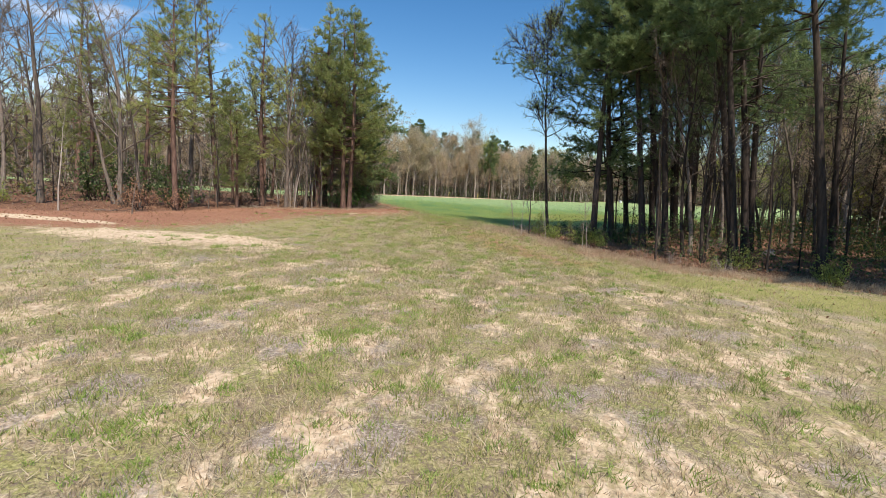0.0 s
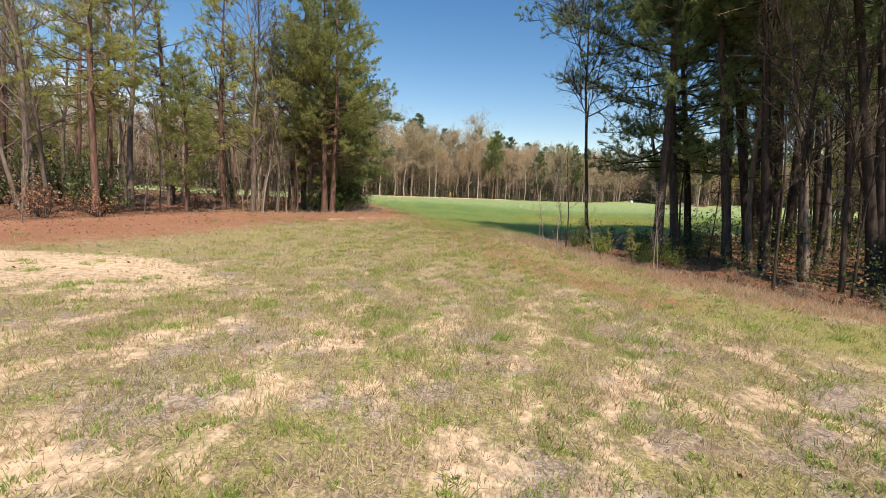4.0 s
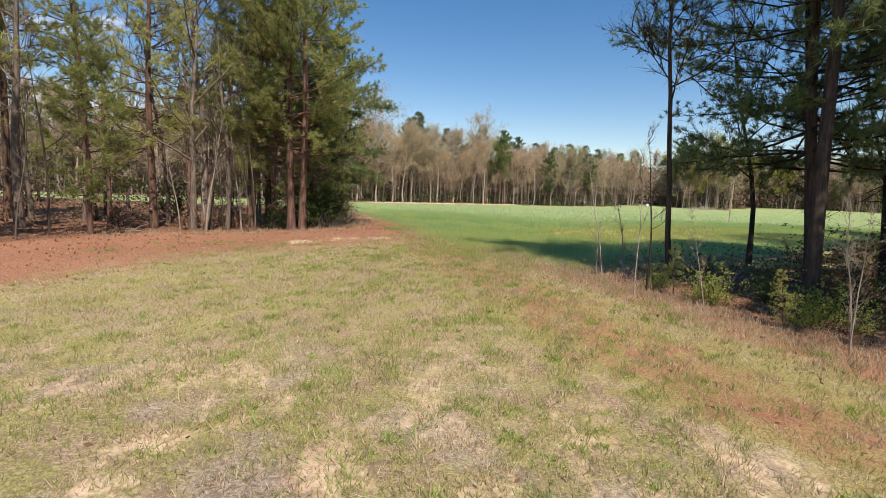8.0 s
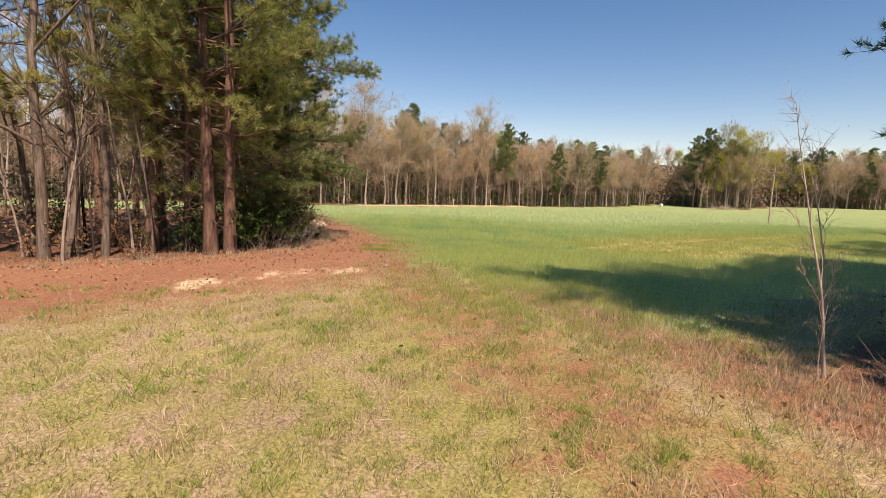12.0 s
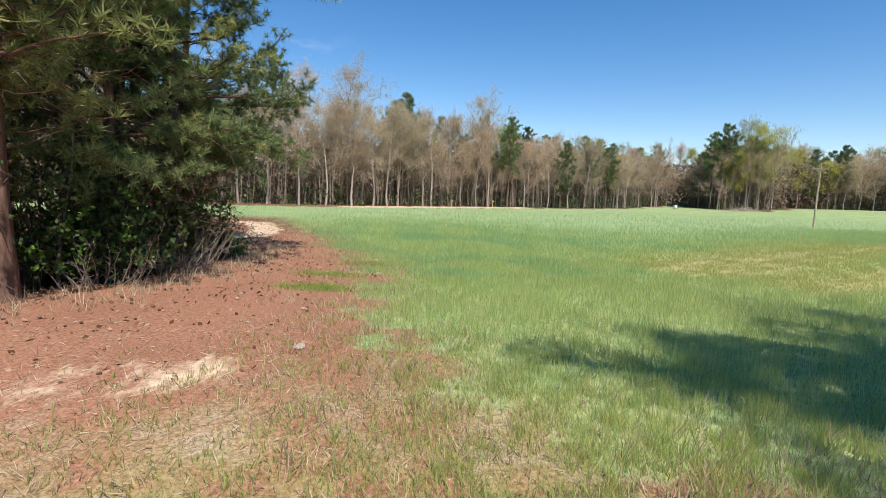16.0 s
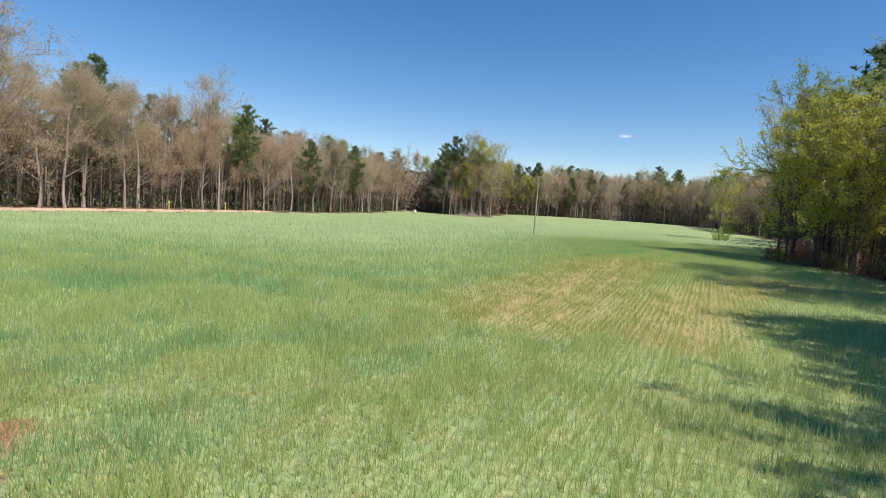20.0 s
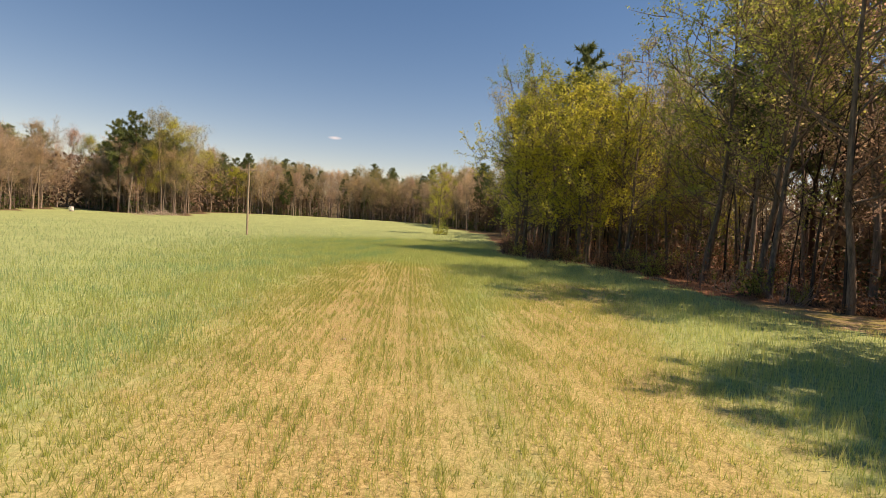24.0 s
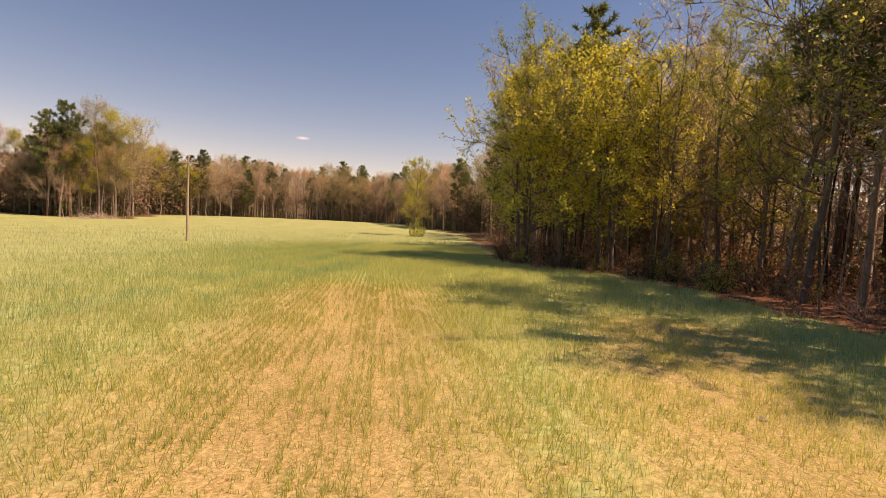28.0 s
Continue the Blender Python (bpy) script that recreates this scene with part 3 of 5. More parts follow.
def ground_material():
    m, nt, ln = nodes_of("ground_soil")

    def attr(nm, lo=0.35, hi=0.65, n=None, amt=0.5):
        a = nt.new("ShaderNodeAttribute")
        a.attribute_name = nm
        if n is None:
            return a.outputs["Fac"]
        s = nt.new("ShaderNodeMath")
        s.operation = "MULTIPLY_ADD"
        s.inputs[1].default_value = amt
        ln.new(n.outputs["Fac"], s.inputs[0])
        ln.new(a.outputs["Fac"], s.inputs[2])
        r = nt.new("ShaderNodeMapRange")
        r.inputs["From Min"].default_value, r.inputs["From Max"].default_value = lo + amt * 0.5, hi + amt * 0.5
        ln.new(s.outputs[0], r.inputs["Value"])
        return r.outputs["Result"]

    big, mid, fin, grit = noise_of(nt, ln, 0.22, 3), noise_of(nt, ln, 1.3, 7, 0.68), noise_of(nt, ln, 5.0, 6, 0.7), noise_of(nt, ln, 20, 7, 0.8)
    dry = ramp(nt, [(0.38, (0.17, 0.122, 0.08)), (0.5, (0.36, 0.272, 0.178)), (0.62, (0.59, 0.465, 0.32))])
    ln.new(grit.outputs["Fac"], dry.inputs["Fac"])
    green = ramp(nt, [(0.38, (0.14, 0.132, 0.046)), (0.5, (0.29, 0.282, 0.095)), (0.62, (0.455, 0.425, 0.175))])
    ln.new(grit.outputs["Fac"], green.inputs["Fac"])
    gm = ramp(nt, [(0.35, (0, 0, 0)), (0.57, (0.95, 0.95, 0.95))])
    ln.new(mid.outputs["Fac"], gm.inputs["Fac"])
    col = mixed(nt, ln, gm.outputs["Color"], dry.outputs["Color"], green.outputs["Color"])
    sand_c = ramp(nt, [(0.36, (0.42, 0.30, 0.18)), (0.5, (0.64, 0.49, 0.32)), (0.65, (0.78, 0.64, 0.45))])
    ln.new(fin.outputs["Fac"], sand_c.inputs["Fac"])
    red_c = ramp(nt, [(0.36, (0.17, 0.075, 0.043)), (0.5, (0.335, 0.165, 0.097)), (0.66, (0.47, 0.285, 0.185))])
    ln.new(grit.outputs["Fac"], red_c.inputs["Fac"])
    lit_c = ramp(nt, [(0.42, (0.065, 0.034, 0.022)), (0.5, (0.21, 0.105, 0.062)), (0.63, (0.40, 0.24, 0.15))])
    ln.new(grit.outputs["Fac"], lit_c.inputs["Fac"])
    wh_c = ramp(nt, [(0.36, (0.21, 0.29, 0.12)), (0.5, (0.295, 0.405, 0.17)), (0.64, (0.41, 0.49, 0.225))])
    ln.new(fin.outputs["Fac"], wh_c.inputs["Fac"])
    # mats of grey dead grass
    grey_c = ramp(nt, [(0.38, (0.16, 0.13, 0.10)), (0.5, (0.35, 0.292, 0.228)), (0.62, (0.58, 0.495, 0.405))])
    ln.new(grit.outputs["Fac"], grey_c.inputs["Fac"])
    grey_n = noise_of(nt, ln, 0.42, 5, 0.6)
    grey_r = nt.new("ShaderNodeMapRange")
    grey_r.inputs["From Min"].default_value, grey_r.inputs["From Max"].default_value = 0.51, 0.59
    ln.new(grey_n.outputs["Fac"], grey_r.inputs["Value"])
    grey_f = nt.new("ShaderNodeMath")
    grey_f.operation = "MULTIPLY"
    ln.new(grey_r.outputs["Result"], grey_f.inputs[0])
    ln.new(attr("worn"), grey_f.inputs[1])
    col = mixed(nt, ln, grey_f.outputs[0], col, grey_c.outputs["Color"])
    # grey-brown dead stubble between the sandy spots of the worn grass
    stub_n = noise_of(nt, ln, 6.0, 9, 0.82)
    stub_r = nt.new("ShaderNodeMapRange")
    stub_r.inputs["From Min"].default_value, stub_r.inputs["From Max"].default_value = 0.50, 0.42
    ln.new(stub_n.outputs["Fac"], stub_r.inputs["Value"])
    stub_f = nt.new("ShaderNodeMath")
    stub_f.operation = "MULTIPLY"
    ln.new(stub_r.outputs["Result"], stub_f.inputs[0])
    ln.new(attr("worn"), stub_f.inputs[1])
    pat = noise_of(nt, ln, 0.75, 9, 0.74, (1.0, 0.55, 1.0))
    pr = nt.new("ShaderNodeMapRange")
    pr.inputs["From Min"].default_value, pr.inputs["From Max"].default_value = 0.50, 0.58
    ln.new(pat.outputs["Fac"], pr.inputs["Value"])
    pm = nt.new("ShaderNodeMath")
    pm.operation = "MULTIPLY"
    ln.new(pr.outputs["Result"], pm.inputs[0])
    ln.new(attr("worn"), pm.inputs[1])
    col = mixed(nt, ln, stub_f.outputs[0], col, (0.21, 0.16, 0.115))
    col = mixed(nt, ln, pm.outputs[0], col, sand_c.outputs["Color"])
    col = mixed(nt, ln, attr("lush", 0.3, 0.7, mid, 1.6), col, green.outputs["Color"])
    col = mixed(nt, ln, attr("red", 0.2, 0.8, mid, 2.0), col, red_c.outputs["Color"])
    col = mixed(nt, ln, attr("litter", 0.3, 0.7, fin, 0.6), col, lit_c.outputs["Color"])
    wild_c = ramp(nt, [(0.4, (0.06, 0.055, 0.03)), (0.6, (0.17, 0.145, 0.085))])
    ln.new(mid.outputs["Fac"], wild_c.inputs["Fac"])
    col = mixed(nt, ln, attr("wild"), col, wild_c.outputs["Color"])
    col = mixed(nt, ln, attr("sand", 0.35, 0.65, pat, 2.6), col, sand_c.outputs["Color"])
    soil = ramp(nt, [(0.39, (0.24, 0.13, 0.055)), (0.5, (0.46, 0.295, 0.135)), (0.61, (0.74, 0.545, 0.29))])
    ln.new(grit.outputs["Fac"], soil.inputs["Fac"])
    thin_s = mixed(nt, ln, gm.outputs["Color"], soil.outputs["Color"], mixed(nt, ln, 0.5, soil.outputs["Color"], wh_c.outputs["Color"]))
    thin_c = mixed(nt, ln, attr("thin", 0.3, 1.05, mid, 2.2), wh_c.outputs["Color"], thin_s)
    col = mixed(nt, ln, attr("wheat", 0.35, 0.65, fin, 0.5), col, thin_c)
    tone = ramp(nt, [(0.3, (0.82, 0.80, 0.80)), (0.7, (1.0, 1.0, 1.0))])
    ln.new(big.outputs["Fac"], tone.inputs["Fac"])
    col = mixed(nt, ln, 1.0, col, tone.outputs["Color"], "MULTIPLY")
    b = nt.new("ShaderNodeBump")
    b.inputs["Strength"].default_value, b.inputs["Distance"].default_value = 0.35, 0.03
    ln.new(grit.outputs["Fac"], b.inputs["Height"])
    p = nt.new("ShaderNodeBsdfPrincipled")
    p.inputs["Roughness"].default_value, p.inputs["Specular IOR Level"].default_value = 0.95, 0.1
    ln.new(col, p.inputs["Base Color"])
    ln.new(b.outputs["Normal"], p.inputs["Normal"])
    o = nt.new("ShaderNodeOutputMaterial")
    ln.new(p.outputs["BSDF"], o.inputs["Surface"])
    return m


build_ground()


def put(proto, x, y, s=1.0, turn=None, rng=random, tall=1.0, lean=0.0, group=""):
    turn = rng.uniform(0, 360) if turn is None else turn
    m = pose(x, y, float(land(x, y)) - 0.03, 0, lean, 0) @ pose(0, 0, 0, 0, 0, turn) @ Matrix.Diagonal((s, s, s * tall, 1))
    return tagged(copy_thing(proto, m), group=group)


def retire(*protos):
    """Removes the patterns that the copies were made from."""
    for p in protos:
        for o in (*p.children_recursive, p):
            bpy.data.objects.remove(o)


# ---- patterns of trees ----
R1 = random.Random(11)
pines = [pine("pine_tree", 20 + i, 19 + 1.5 * i, 0.23 + 0.02 * i, (0.36, 0.26, 0.44)[i], (4.0, 4.6, 3.6)[i], (17, 19, 14)[i], M_PINE_BARK, M_NEEDLE,
              "tall loblolly pine with reddish flaky bark and olive needles", 1.0) for i in range(3)]
low_pine = pine("pine_tree", 31, 12, 0.14, 0.18, 3.0, 14, M_PINE_BARK, M_NEEDLE, "young pine with soft olive-green needles down the trunk", 1.1)
edge_pine = pine("pine_tree", 34, 21, 0.26, 0.25, 6.6, 19, M_PINE_BARK, M_NEEDLE, "large full pine branched low at the corner of the woods", 1.3, 60, bulge=0.3, stub=4.2)
# needles take the dark tone, so this sunward corner looks shaded
corner_pine = pine("pine_tree", 36, 15, 0.2, 0.2, 5.0, 15, M_PINE_BARK, M_NEEDLE_SHADE, "pine with shade-coloured needles and bare lower boughs reaching over the track", 1.7, 80, bulge=0.3, stub=3.8)
dark_pines = [pine("pine_tree", 41 + i, 20 + i, 0.23, (0.40, 0.48)[i], 4.6, 11, M_SHADE_BARK, M_NEEDLE_SHADE,
                   "pine with sparse spreading limbs, bark and needles coloured as in shade", 0.7, 26, stub=3.0) for i in range(2)]
wide_pine = pine("pine_tree", 45, 21, 0.25, 0.27, 8.4, 20, M_SHADE_BARK, M_NEEDLE_SHADE, "spreading pine in shade colours with long level limbs over the wheat", 1.35, 14, bulge=0.38)
# crown packed thick above the view to throw shade on the ground
shade_pine = pine("pine_tree", 48, 22.5, 0.24, 0.58, 5.0, 11, M_SHADE_BARK, M_NEEDLE_SHADE, "tall pine in shade colours, its thick closed canopy added to cast shade", 2.0, 9)
high_pine = pine("pine_tree", 47, 21, 0.22, 0.52, 5.6, 13, M_SHADE_BARK, M_NEEDLE_SHADE, "tall pine in shade colours with a dense high crown", 1.05, 8)
bare = [deciduous("bare_tree", 50 + i, (17, 15, 19)[i], (0.19, 0.14, 0.22)[i], (0.2, 0.28, 0.36)[i], (15, 13, 16)[i], (0.42, 0.38, 0.35)[i], 3, 0.07, M_GREY_BARK, M_BUD_PINK,
                  "tall grey-barked leafless tree with upswept branches", (2, 1, 1)[i]) for i in range(3)]
dark_bare = [deciduous("bare_tree", 60 + i, (14, 16)[i], (0.12, 0.14)[i], (0.25, 0.3)[i], 13, 0.36, 3, 0.07, M_SHADE_BARK, M_BUD_PINK,
                       "slim leafless tree with fine twigs and shade-darkened bark", 1) for i in range(2)]
budding = deciduous("budding_tree", 69, 17, 0.115, 0.4, 24, 0.27, 14, 0.085, M_SHADE_BARK, M_GREEN, "slender dark tree with sparse new pale-green leaves", 1, 1.7, 0.08)
lime_trees = [deciduous("lime_green_tree", 70 + i, (13, 15)[i], (0.15, 0.17)[i], 0.12, 22, 0.44, 46, 0.16, M_GREY_BARK, M_LIME,
                        "spreading tree in yellow-green spring leaf at the field edge", (2, 1)[i], 1.0, 0.04, 7, False, 0.1) for i in range(2)]
green_trees = [deciduous("leafing_tree", 76 + i, (20, 18)[i], 0.14, (0.22, 0.18)[i], 22, 0.36, 58, 0.135, M_GREY_BARK, M_GREEN,
                         "tall slim tree with fresh green spring leaves", 1) for i in range(2)]
brown_trees = [deciduous("budding_tree", 80 + i, (16, 14)[i], 0.11, 0.25, 15, 0.34, 30, 0.11, M_GREY_BARK, (M_BUD_OLIVE, M_BUD_TAN)[i],
                         "thin tree with swelling tan and olive buds", 1) for i in range(2)]
saplings = [deciduous("sapling", 90 + i, (4.6, 5.4, 3.4)[i], (0.026, 0.032, 0.02)[i], 0.15, 12, 0.22, 2, 0.03, M_PALE_BARK, M_BUD_OLIVE,
                      "thin pale leafless sapling with tiny buds", 1, 0.46, 0.05, 6, False, -0.3) for i in range(3)]
stems = [deciduous("young_tree", 96 + i, (9, 8, 10)[i], (0.05, 0.06, 0.07)[i], 0.35, 9, 0.28, 3, 0.08, (M_GREY_BARK, M_PALE_BARK, M_SHADE_BARK)[i], M_BUD_OLIVE,
                   "slim understorey tree with a bare straight stem", 1, 0.6, 0.1, 5) for i in range(3)]
far_kinds = [deciduous("woodland_tree", 110 + i, (17, 15.5, 18, 16, 17)[i], 0.2, (0.28, 0.17, 0.26, 0.2, 0.2)[i], 20, (0.40, 0.44, 0.40, 0.44, 0.40)[i], (52, 54, 52, 54, 58)[i], (0.16, 0.16, 0.16, 0.16, 0.18)[i],
                       (M_PALE_BARK, M_PALE_BARK, M_GREY_BARK, M_PALE_BARK, M_GREY_BARK)[i], (M_BUD_TAN, M_BUD_PINK, M_BUD_OLIVE, M_BUD_TAN, M_LIME)[i],
                       ("woodland tree with tan buds and a pale trunk", "woodland tree in russet-pink bud", "woodland tree in dull olive bud", "woodland tree with straw-coloured buds", "woodland tree in first yellow-green leaf")[i],
                       1, 1.0, 0.08, 5, True) for i in range(5)]
big_oak = deciduous("oak_tree", 117, 20, 0.3, 0.3, 26, 0.46, 56, 0.155, M_PALE_BARK, M_BUD_TAN, "broad round-crowned oak covered in tan buds", 1, 1.15, 0.09, 6, True, 0.05)
far_pines = [pine("woodland_pine", 120 + i, (20, 17)[i], 0.2, (0.42, 0.26)[i], (3.6, 3.4)[i], (13, 15)[i], M_PINE_BARK, M_NEEDLE_FAR, "dark green pine standing among the far woods", 0.62, 2, 5, 0.6, 0.15, bulge=0.5) for i in range(2)]
holly = bush("holly_bush", 130, 3.2, 2.4, 22, 70, 0.14, M_SHADE_BARK, M_HOLLY, "glossy bright green evergreen bush under pines")
cedar = bush("evergreen_bush", 131, 4.5, 2.4, 26, 90, 0.16, M_SHADE_BARK, M_SHRUB, "dense dark evergreen bush in the woods")
brush = bush("brush", 132, 1.7, 1.9, 26, 0, 0.05, M_PALE_BARK, M_DRY, "tangle of bare grey brushwood stems")
briar = bush("briar", 133, 1.1, 1.4, 22, 16, 0.08, M_SHADE_BARK, M_DRY, "low briar thicket with dry brown leaves")
leafy_bush = bush("leafy_bush", 134, 1.9, 1.8, 20, 46, 0.11, M_SHADE_BARK, M_GREEN, "bush with small new green leaves")
oak_bush = bush("dry_leaf_bush", 135, 2.4, 1.6, 14, 28, 0.12, M_SHADE_BARK, M_DRY, "young oak holding dry russet leaves")

def along(line, d):
    for a, b in zip(line, line[1:]):
        l = math.dist(a, b)
        if d <= l:
            return a[0] + (b[0] - a[0]) * d / l, a[1] + (b[1] - a[1]) * d / l, (b[0] - a[0]) / l, (b[1] - a[1]) / l
        d -= l
    return *line[-1], 1.0, 0.0


# ---- woods beside the clearing, by place ----
for p, x, y, s in ((pines[0], -23.0, 54.0, 1.0), (low_pine, -23.6, 65.8, 1.1), (low_pine, -20.4, 60.0, 0.95), (edge_pine, -11.4, 66.6, 1.0), (pines[1], -10.9, 67.3, 1.0),
                   (pines[2], -14.6, 67.4, 1.0), (edge_pine, -11.8, 72.0, 0.95), (low_pine, -12.6, 76.5, 1.0), (bare[0], -16.9, 64.6, 1.05), (bare[2], -17.5, 66.6, 1.0), (bare[1], -15.4, 65.6, 1.0),
                   (stems[0], -13.8, 66.3, 1.1), (stems[1], -15.0, 66.8, 1.0), (stems[2], -16.2, 65.2, 1.0), (stems[0], -12.9, 67.2, 0.9), (stems[1], -18.0, 64.6, 0.8), (bare[0], -28.6, 54.8, 1.1), (bare[2], -33.0, 51.5, 1.05),
                   (stems[1], -28.0, 47.4, 1.0), (stems[0], -23.2, 48.6, 0.75), (bare[1], -30.6, 57.5, 1.0), (oak_bush, -24.4, 51.2, 1.2), (oak_bush, -26.0, 52.6, 1.3), (oak_bush, -22.4, 53.2, 1.0), (cedar, -32.5, 57.0, 1.2), (cedar, -31.0, 61.0, 1.1),
                   (low_pine, -13.2, 68.0, 1.2), (pines[1], -15.6, 69.8, 0.95), (edge_pine, -14.8, 71.0, 0.85), (corner_pine, -10.2, 72.8, 1.0), (corner_pine, -11.8, 76.0, 0.9), (corner_pine, -10.9, 70.6, 0.8), (cedar, -10.6, 73.2, 0.8), (cedar, -10.4, 75.2, 0.7), (holly, -9.6, 75.6, 0.5), (cedar, -9.9, 70.2, 0.9), (brush, -9.6, 71.6, 1.3), (brush, -10.2, 74.0, 1.4), (brush, -10.0, 69.0, 1.2), (brush, -11.5, 76.5, 1.4), (holly, -10.6, 69.5, 1.0), (holly, -11.4, 71.5, 1.1), (cedar, -11.8, 74.5, 1.0), (holly, -12.6, 78.0, 0.7), (cedar, -10.9, 71.0, 0.9), (cedar, -12.4, 67.6, 0.8), (cedar, -11.6, 69.2, 0.9), (bare[1], -21.2, 68.5, 1.0), (pines[2], -26.5, 68.0, 1.0), (pines[0], -31.0, 66.0, 1.05)):
    put(p, x, y, s, rng=R1, group="trees of the pine grove")
for p, x, y, s in ((budding, 9.6, 55.6, 1.05), (wide_pine, 14.7, 54.1, 1.0), (wide_pine, 17.0, 57.4, 0.92), (shade_pine, 15.9, 50.1, 1.0), (shade_pine, 17.7, 51.3, 0.97), (shade_pine, 22.5, 57.8, 1.02), (shade_pine, 20.5, 46.0, 1.05), (shade_pine, 19.2, 43.4, 0.98), (shade_pine, 21.8, 39.4, 1.0), (dark_pines[0], 22.6, 48.3, 1.15),
                   (shade_pine, 20.8, 56.2, 0.98), (high_pine, 27.5, 57.0, 1.0), (dark_pines[1], 18.4, 55.0, 1.05), (dark_pines[0], 21.8, 55.4, 1.1),
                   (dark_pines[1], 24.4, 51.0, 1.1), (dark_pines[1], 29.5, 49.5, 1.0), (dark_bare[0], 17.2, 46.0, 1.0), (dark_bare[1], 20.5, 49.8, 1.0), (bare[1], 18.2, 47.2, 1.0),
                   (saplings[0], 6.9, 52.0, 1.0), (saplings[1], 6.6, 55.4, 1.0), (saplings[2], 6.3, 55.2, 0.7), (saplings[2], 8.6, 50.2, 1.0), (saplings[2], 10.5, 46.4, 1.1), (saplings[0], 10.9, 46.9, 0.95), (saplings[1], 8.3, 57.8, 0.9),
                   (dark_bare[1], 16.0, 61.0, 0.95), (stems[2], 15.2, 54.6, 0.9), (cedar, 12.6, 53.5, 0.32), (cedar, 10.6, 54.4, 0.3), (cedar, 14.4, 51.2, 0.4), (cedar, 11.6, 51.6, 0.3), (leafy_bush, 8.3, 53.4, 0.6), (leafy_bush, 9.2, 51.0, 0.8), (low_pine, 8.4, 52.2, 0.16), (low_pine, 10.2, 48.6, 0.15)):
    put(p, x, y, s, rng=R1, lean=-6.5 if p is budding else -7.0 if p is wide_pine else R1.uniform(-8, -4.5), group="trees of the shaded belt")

RN = np.random.default_rng(5)
for x, y in spread_points(62, LEFT_WOODS, 2.4, RN, (-75, -13, 45, 86)):
    k = R1.random()
    put(R1.choice(pines) if k < 0.17 else low_pine if k < 0.3 else R1.choice(bare) if k < 0.7 else R1.choice(stems), x, y, R1.uniform(0.8, 1.1), rng=R1, group="trees of the pine grove")
for x, y in spread_points(46, LEFT_WOODS, 2.0, RN, (-60, -11, 46, 84)):
    put(R1.choice((brush, oak_bush, briar, cedar, leafy_bush, stems[1])), x, y, R1.uniform(0.6, 1.0), rng=R1, group="trees of the pine grove")
# pines added out of view to shade the wheat and the belt's floor
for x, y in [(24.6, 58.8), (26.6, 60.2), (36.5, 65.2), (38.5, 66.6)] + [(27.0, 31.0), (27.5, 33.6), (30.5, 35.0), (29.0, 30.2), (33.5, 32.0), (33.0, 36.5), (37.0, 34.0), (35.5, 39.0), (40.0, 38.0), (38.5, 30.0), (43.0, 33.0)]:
    put(shade_pine, x, y, R1.uniform(0.88, 1.04), rng=R1, lean=R1.uniform(-5, -1), group="trees of the shaded belt")
# further pines added for the shade they drop on the wheat
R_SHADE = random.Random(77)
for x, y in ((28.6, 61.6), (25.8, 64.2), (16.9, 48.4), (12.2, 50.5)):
    put(shade_pine, x, y, R_SHADE.uniform(0.92, 1.0), rng=R_SHADE, lean=R_SHADE.uniform(-5, -1), group="trees of the shaded belt")
GLADE = [(7, 50), (11, 46), (15.2, 49.4), (18.4, 56.6), (21.5, 66), (8, 60)]
for x, y in spread_points(62, RIGHT_WOODS, 2.3, RN, (11, 62, 26, 76)):
    if inside(np.array([x]), np.array([y]), GLADE)[0]:
        continue
    k = R1.random()
    put(R1.choice(dark_pines) if k < 0.08 else R1.choice(dark_bare) if k < 0.42 else bare[1] if k < 0.62 else stems[2], x, y, R1.uniform(0.8, 1.1), rng=R1, lean=R1.uniform(-9, -3), group="trees of the shaded belt")
for x, y in spread_points(50, RIGHT_WOODS, 1.6, RN, (7, 40, 36, 70)):
    put(R1.choice((brush, briar, briar, leafy_bush, stems[2], oak_bush)), x, y, R1.uniform(0.5, 0.9), rng=R1, group="trees of the shaded belt")
for k in range(34):
    f = RN.uniform(0, 1)
    i = RN.integers(0, 4)
    a, b = FRONT_RIGHT[i + 1 if i + 1 < 5 else 4], FRONT_RIGHT[min(i + 2, 5)]
    put(R1.choice((briar, briar, brush, leafy_bush)), a[0] + (b[0] - a[0]) * f + 1.6 + RN.normal(0, 0.5), a[1] + (b[1] - a[1]) * f + 0.8 + RN.normal(0, 0.5), R1.uniform(0.4, 0.75), rng=R1, group="trees of the shaded belt")

for x, y in spread_points(34, [(-19.5, 62.6), (-16, 64.2), (-12.5, 66.6), (-10.2, 69), (-11, 73), (-14, 78), (-20, 76)], 0.8, RN, (-20, -10, 62, 79)):
    put(R1.choice((*stems, *stems, brush, oak_bush)), x, y, R1.uniform(0.6, 1.05), rng=R1, group="trees of the pine grove")

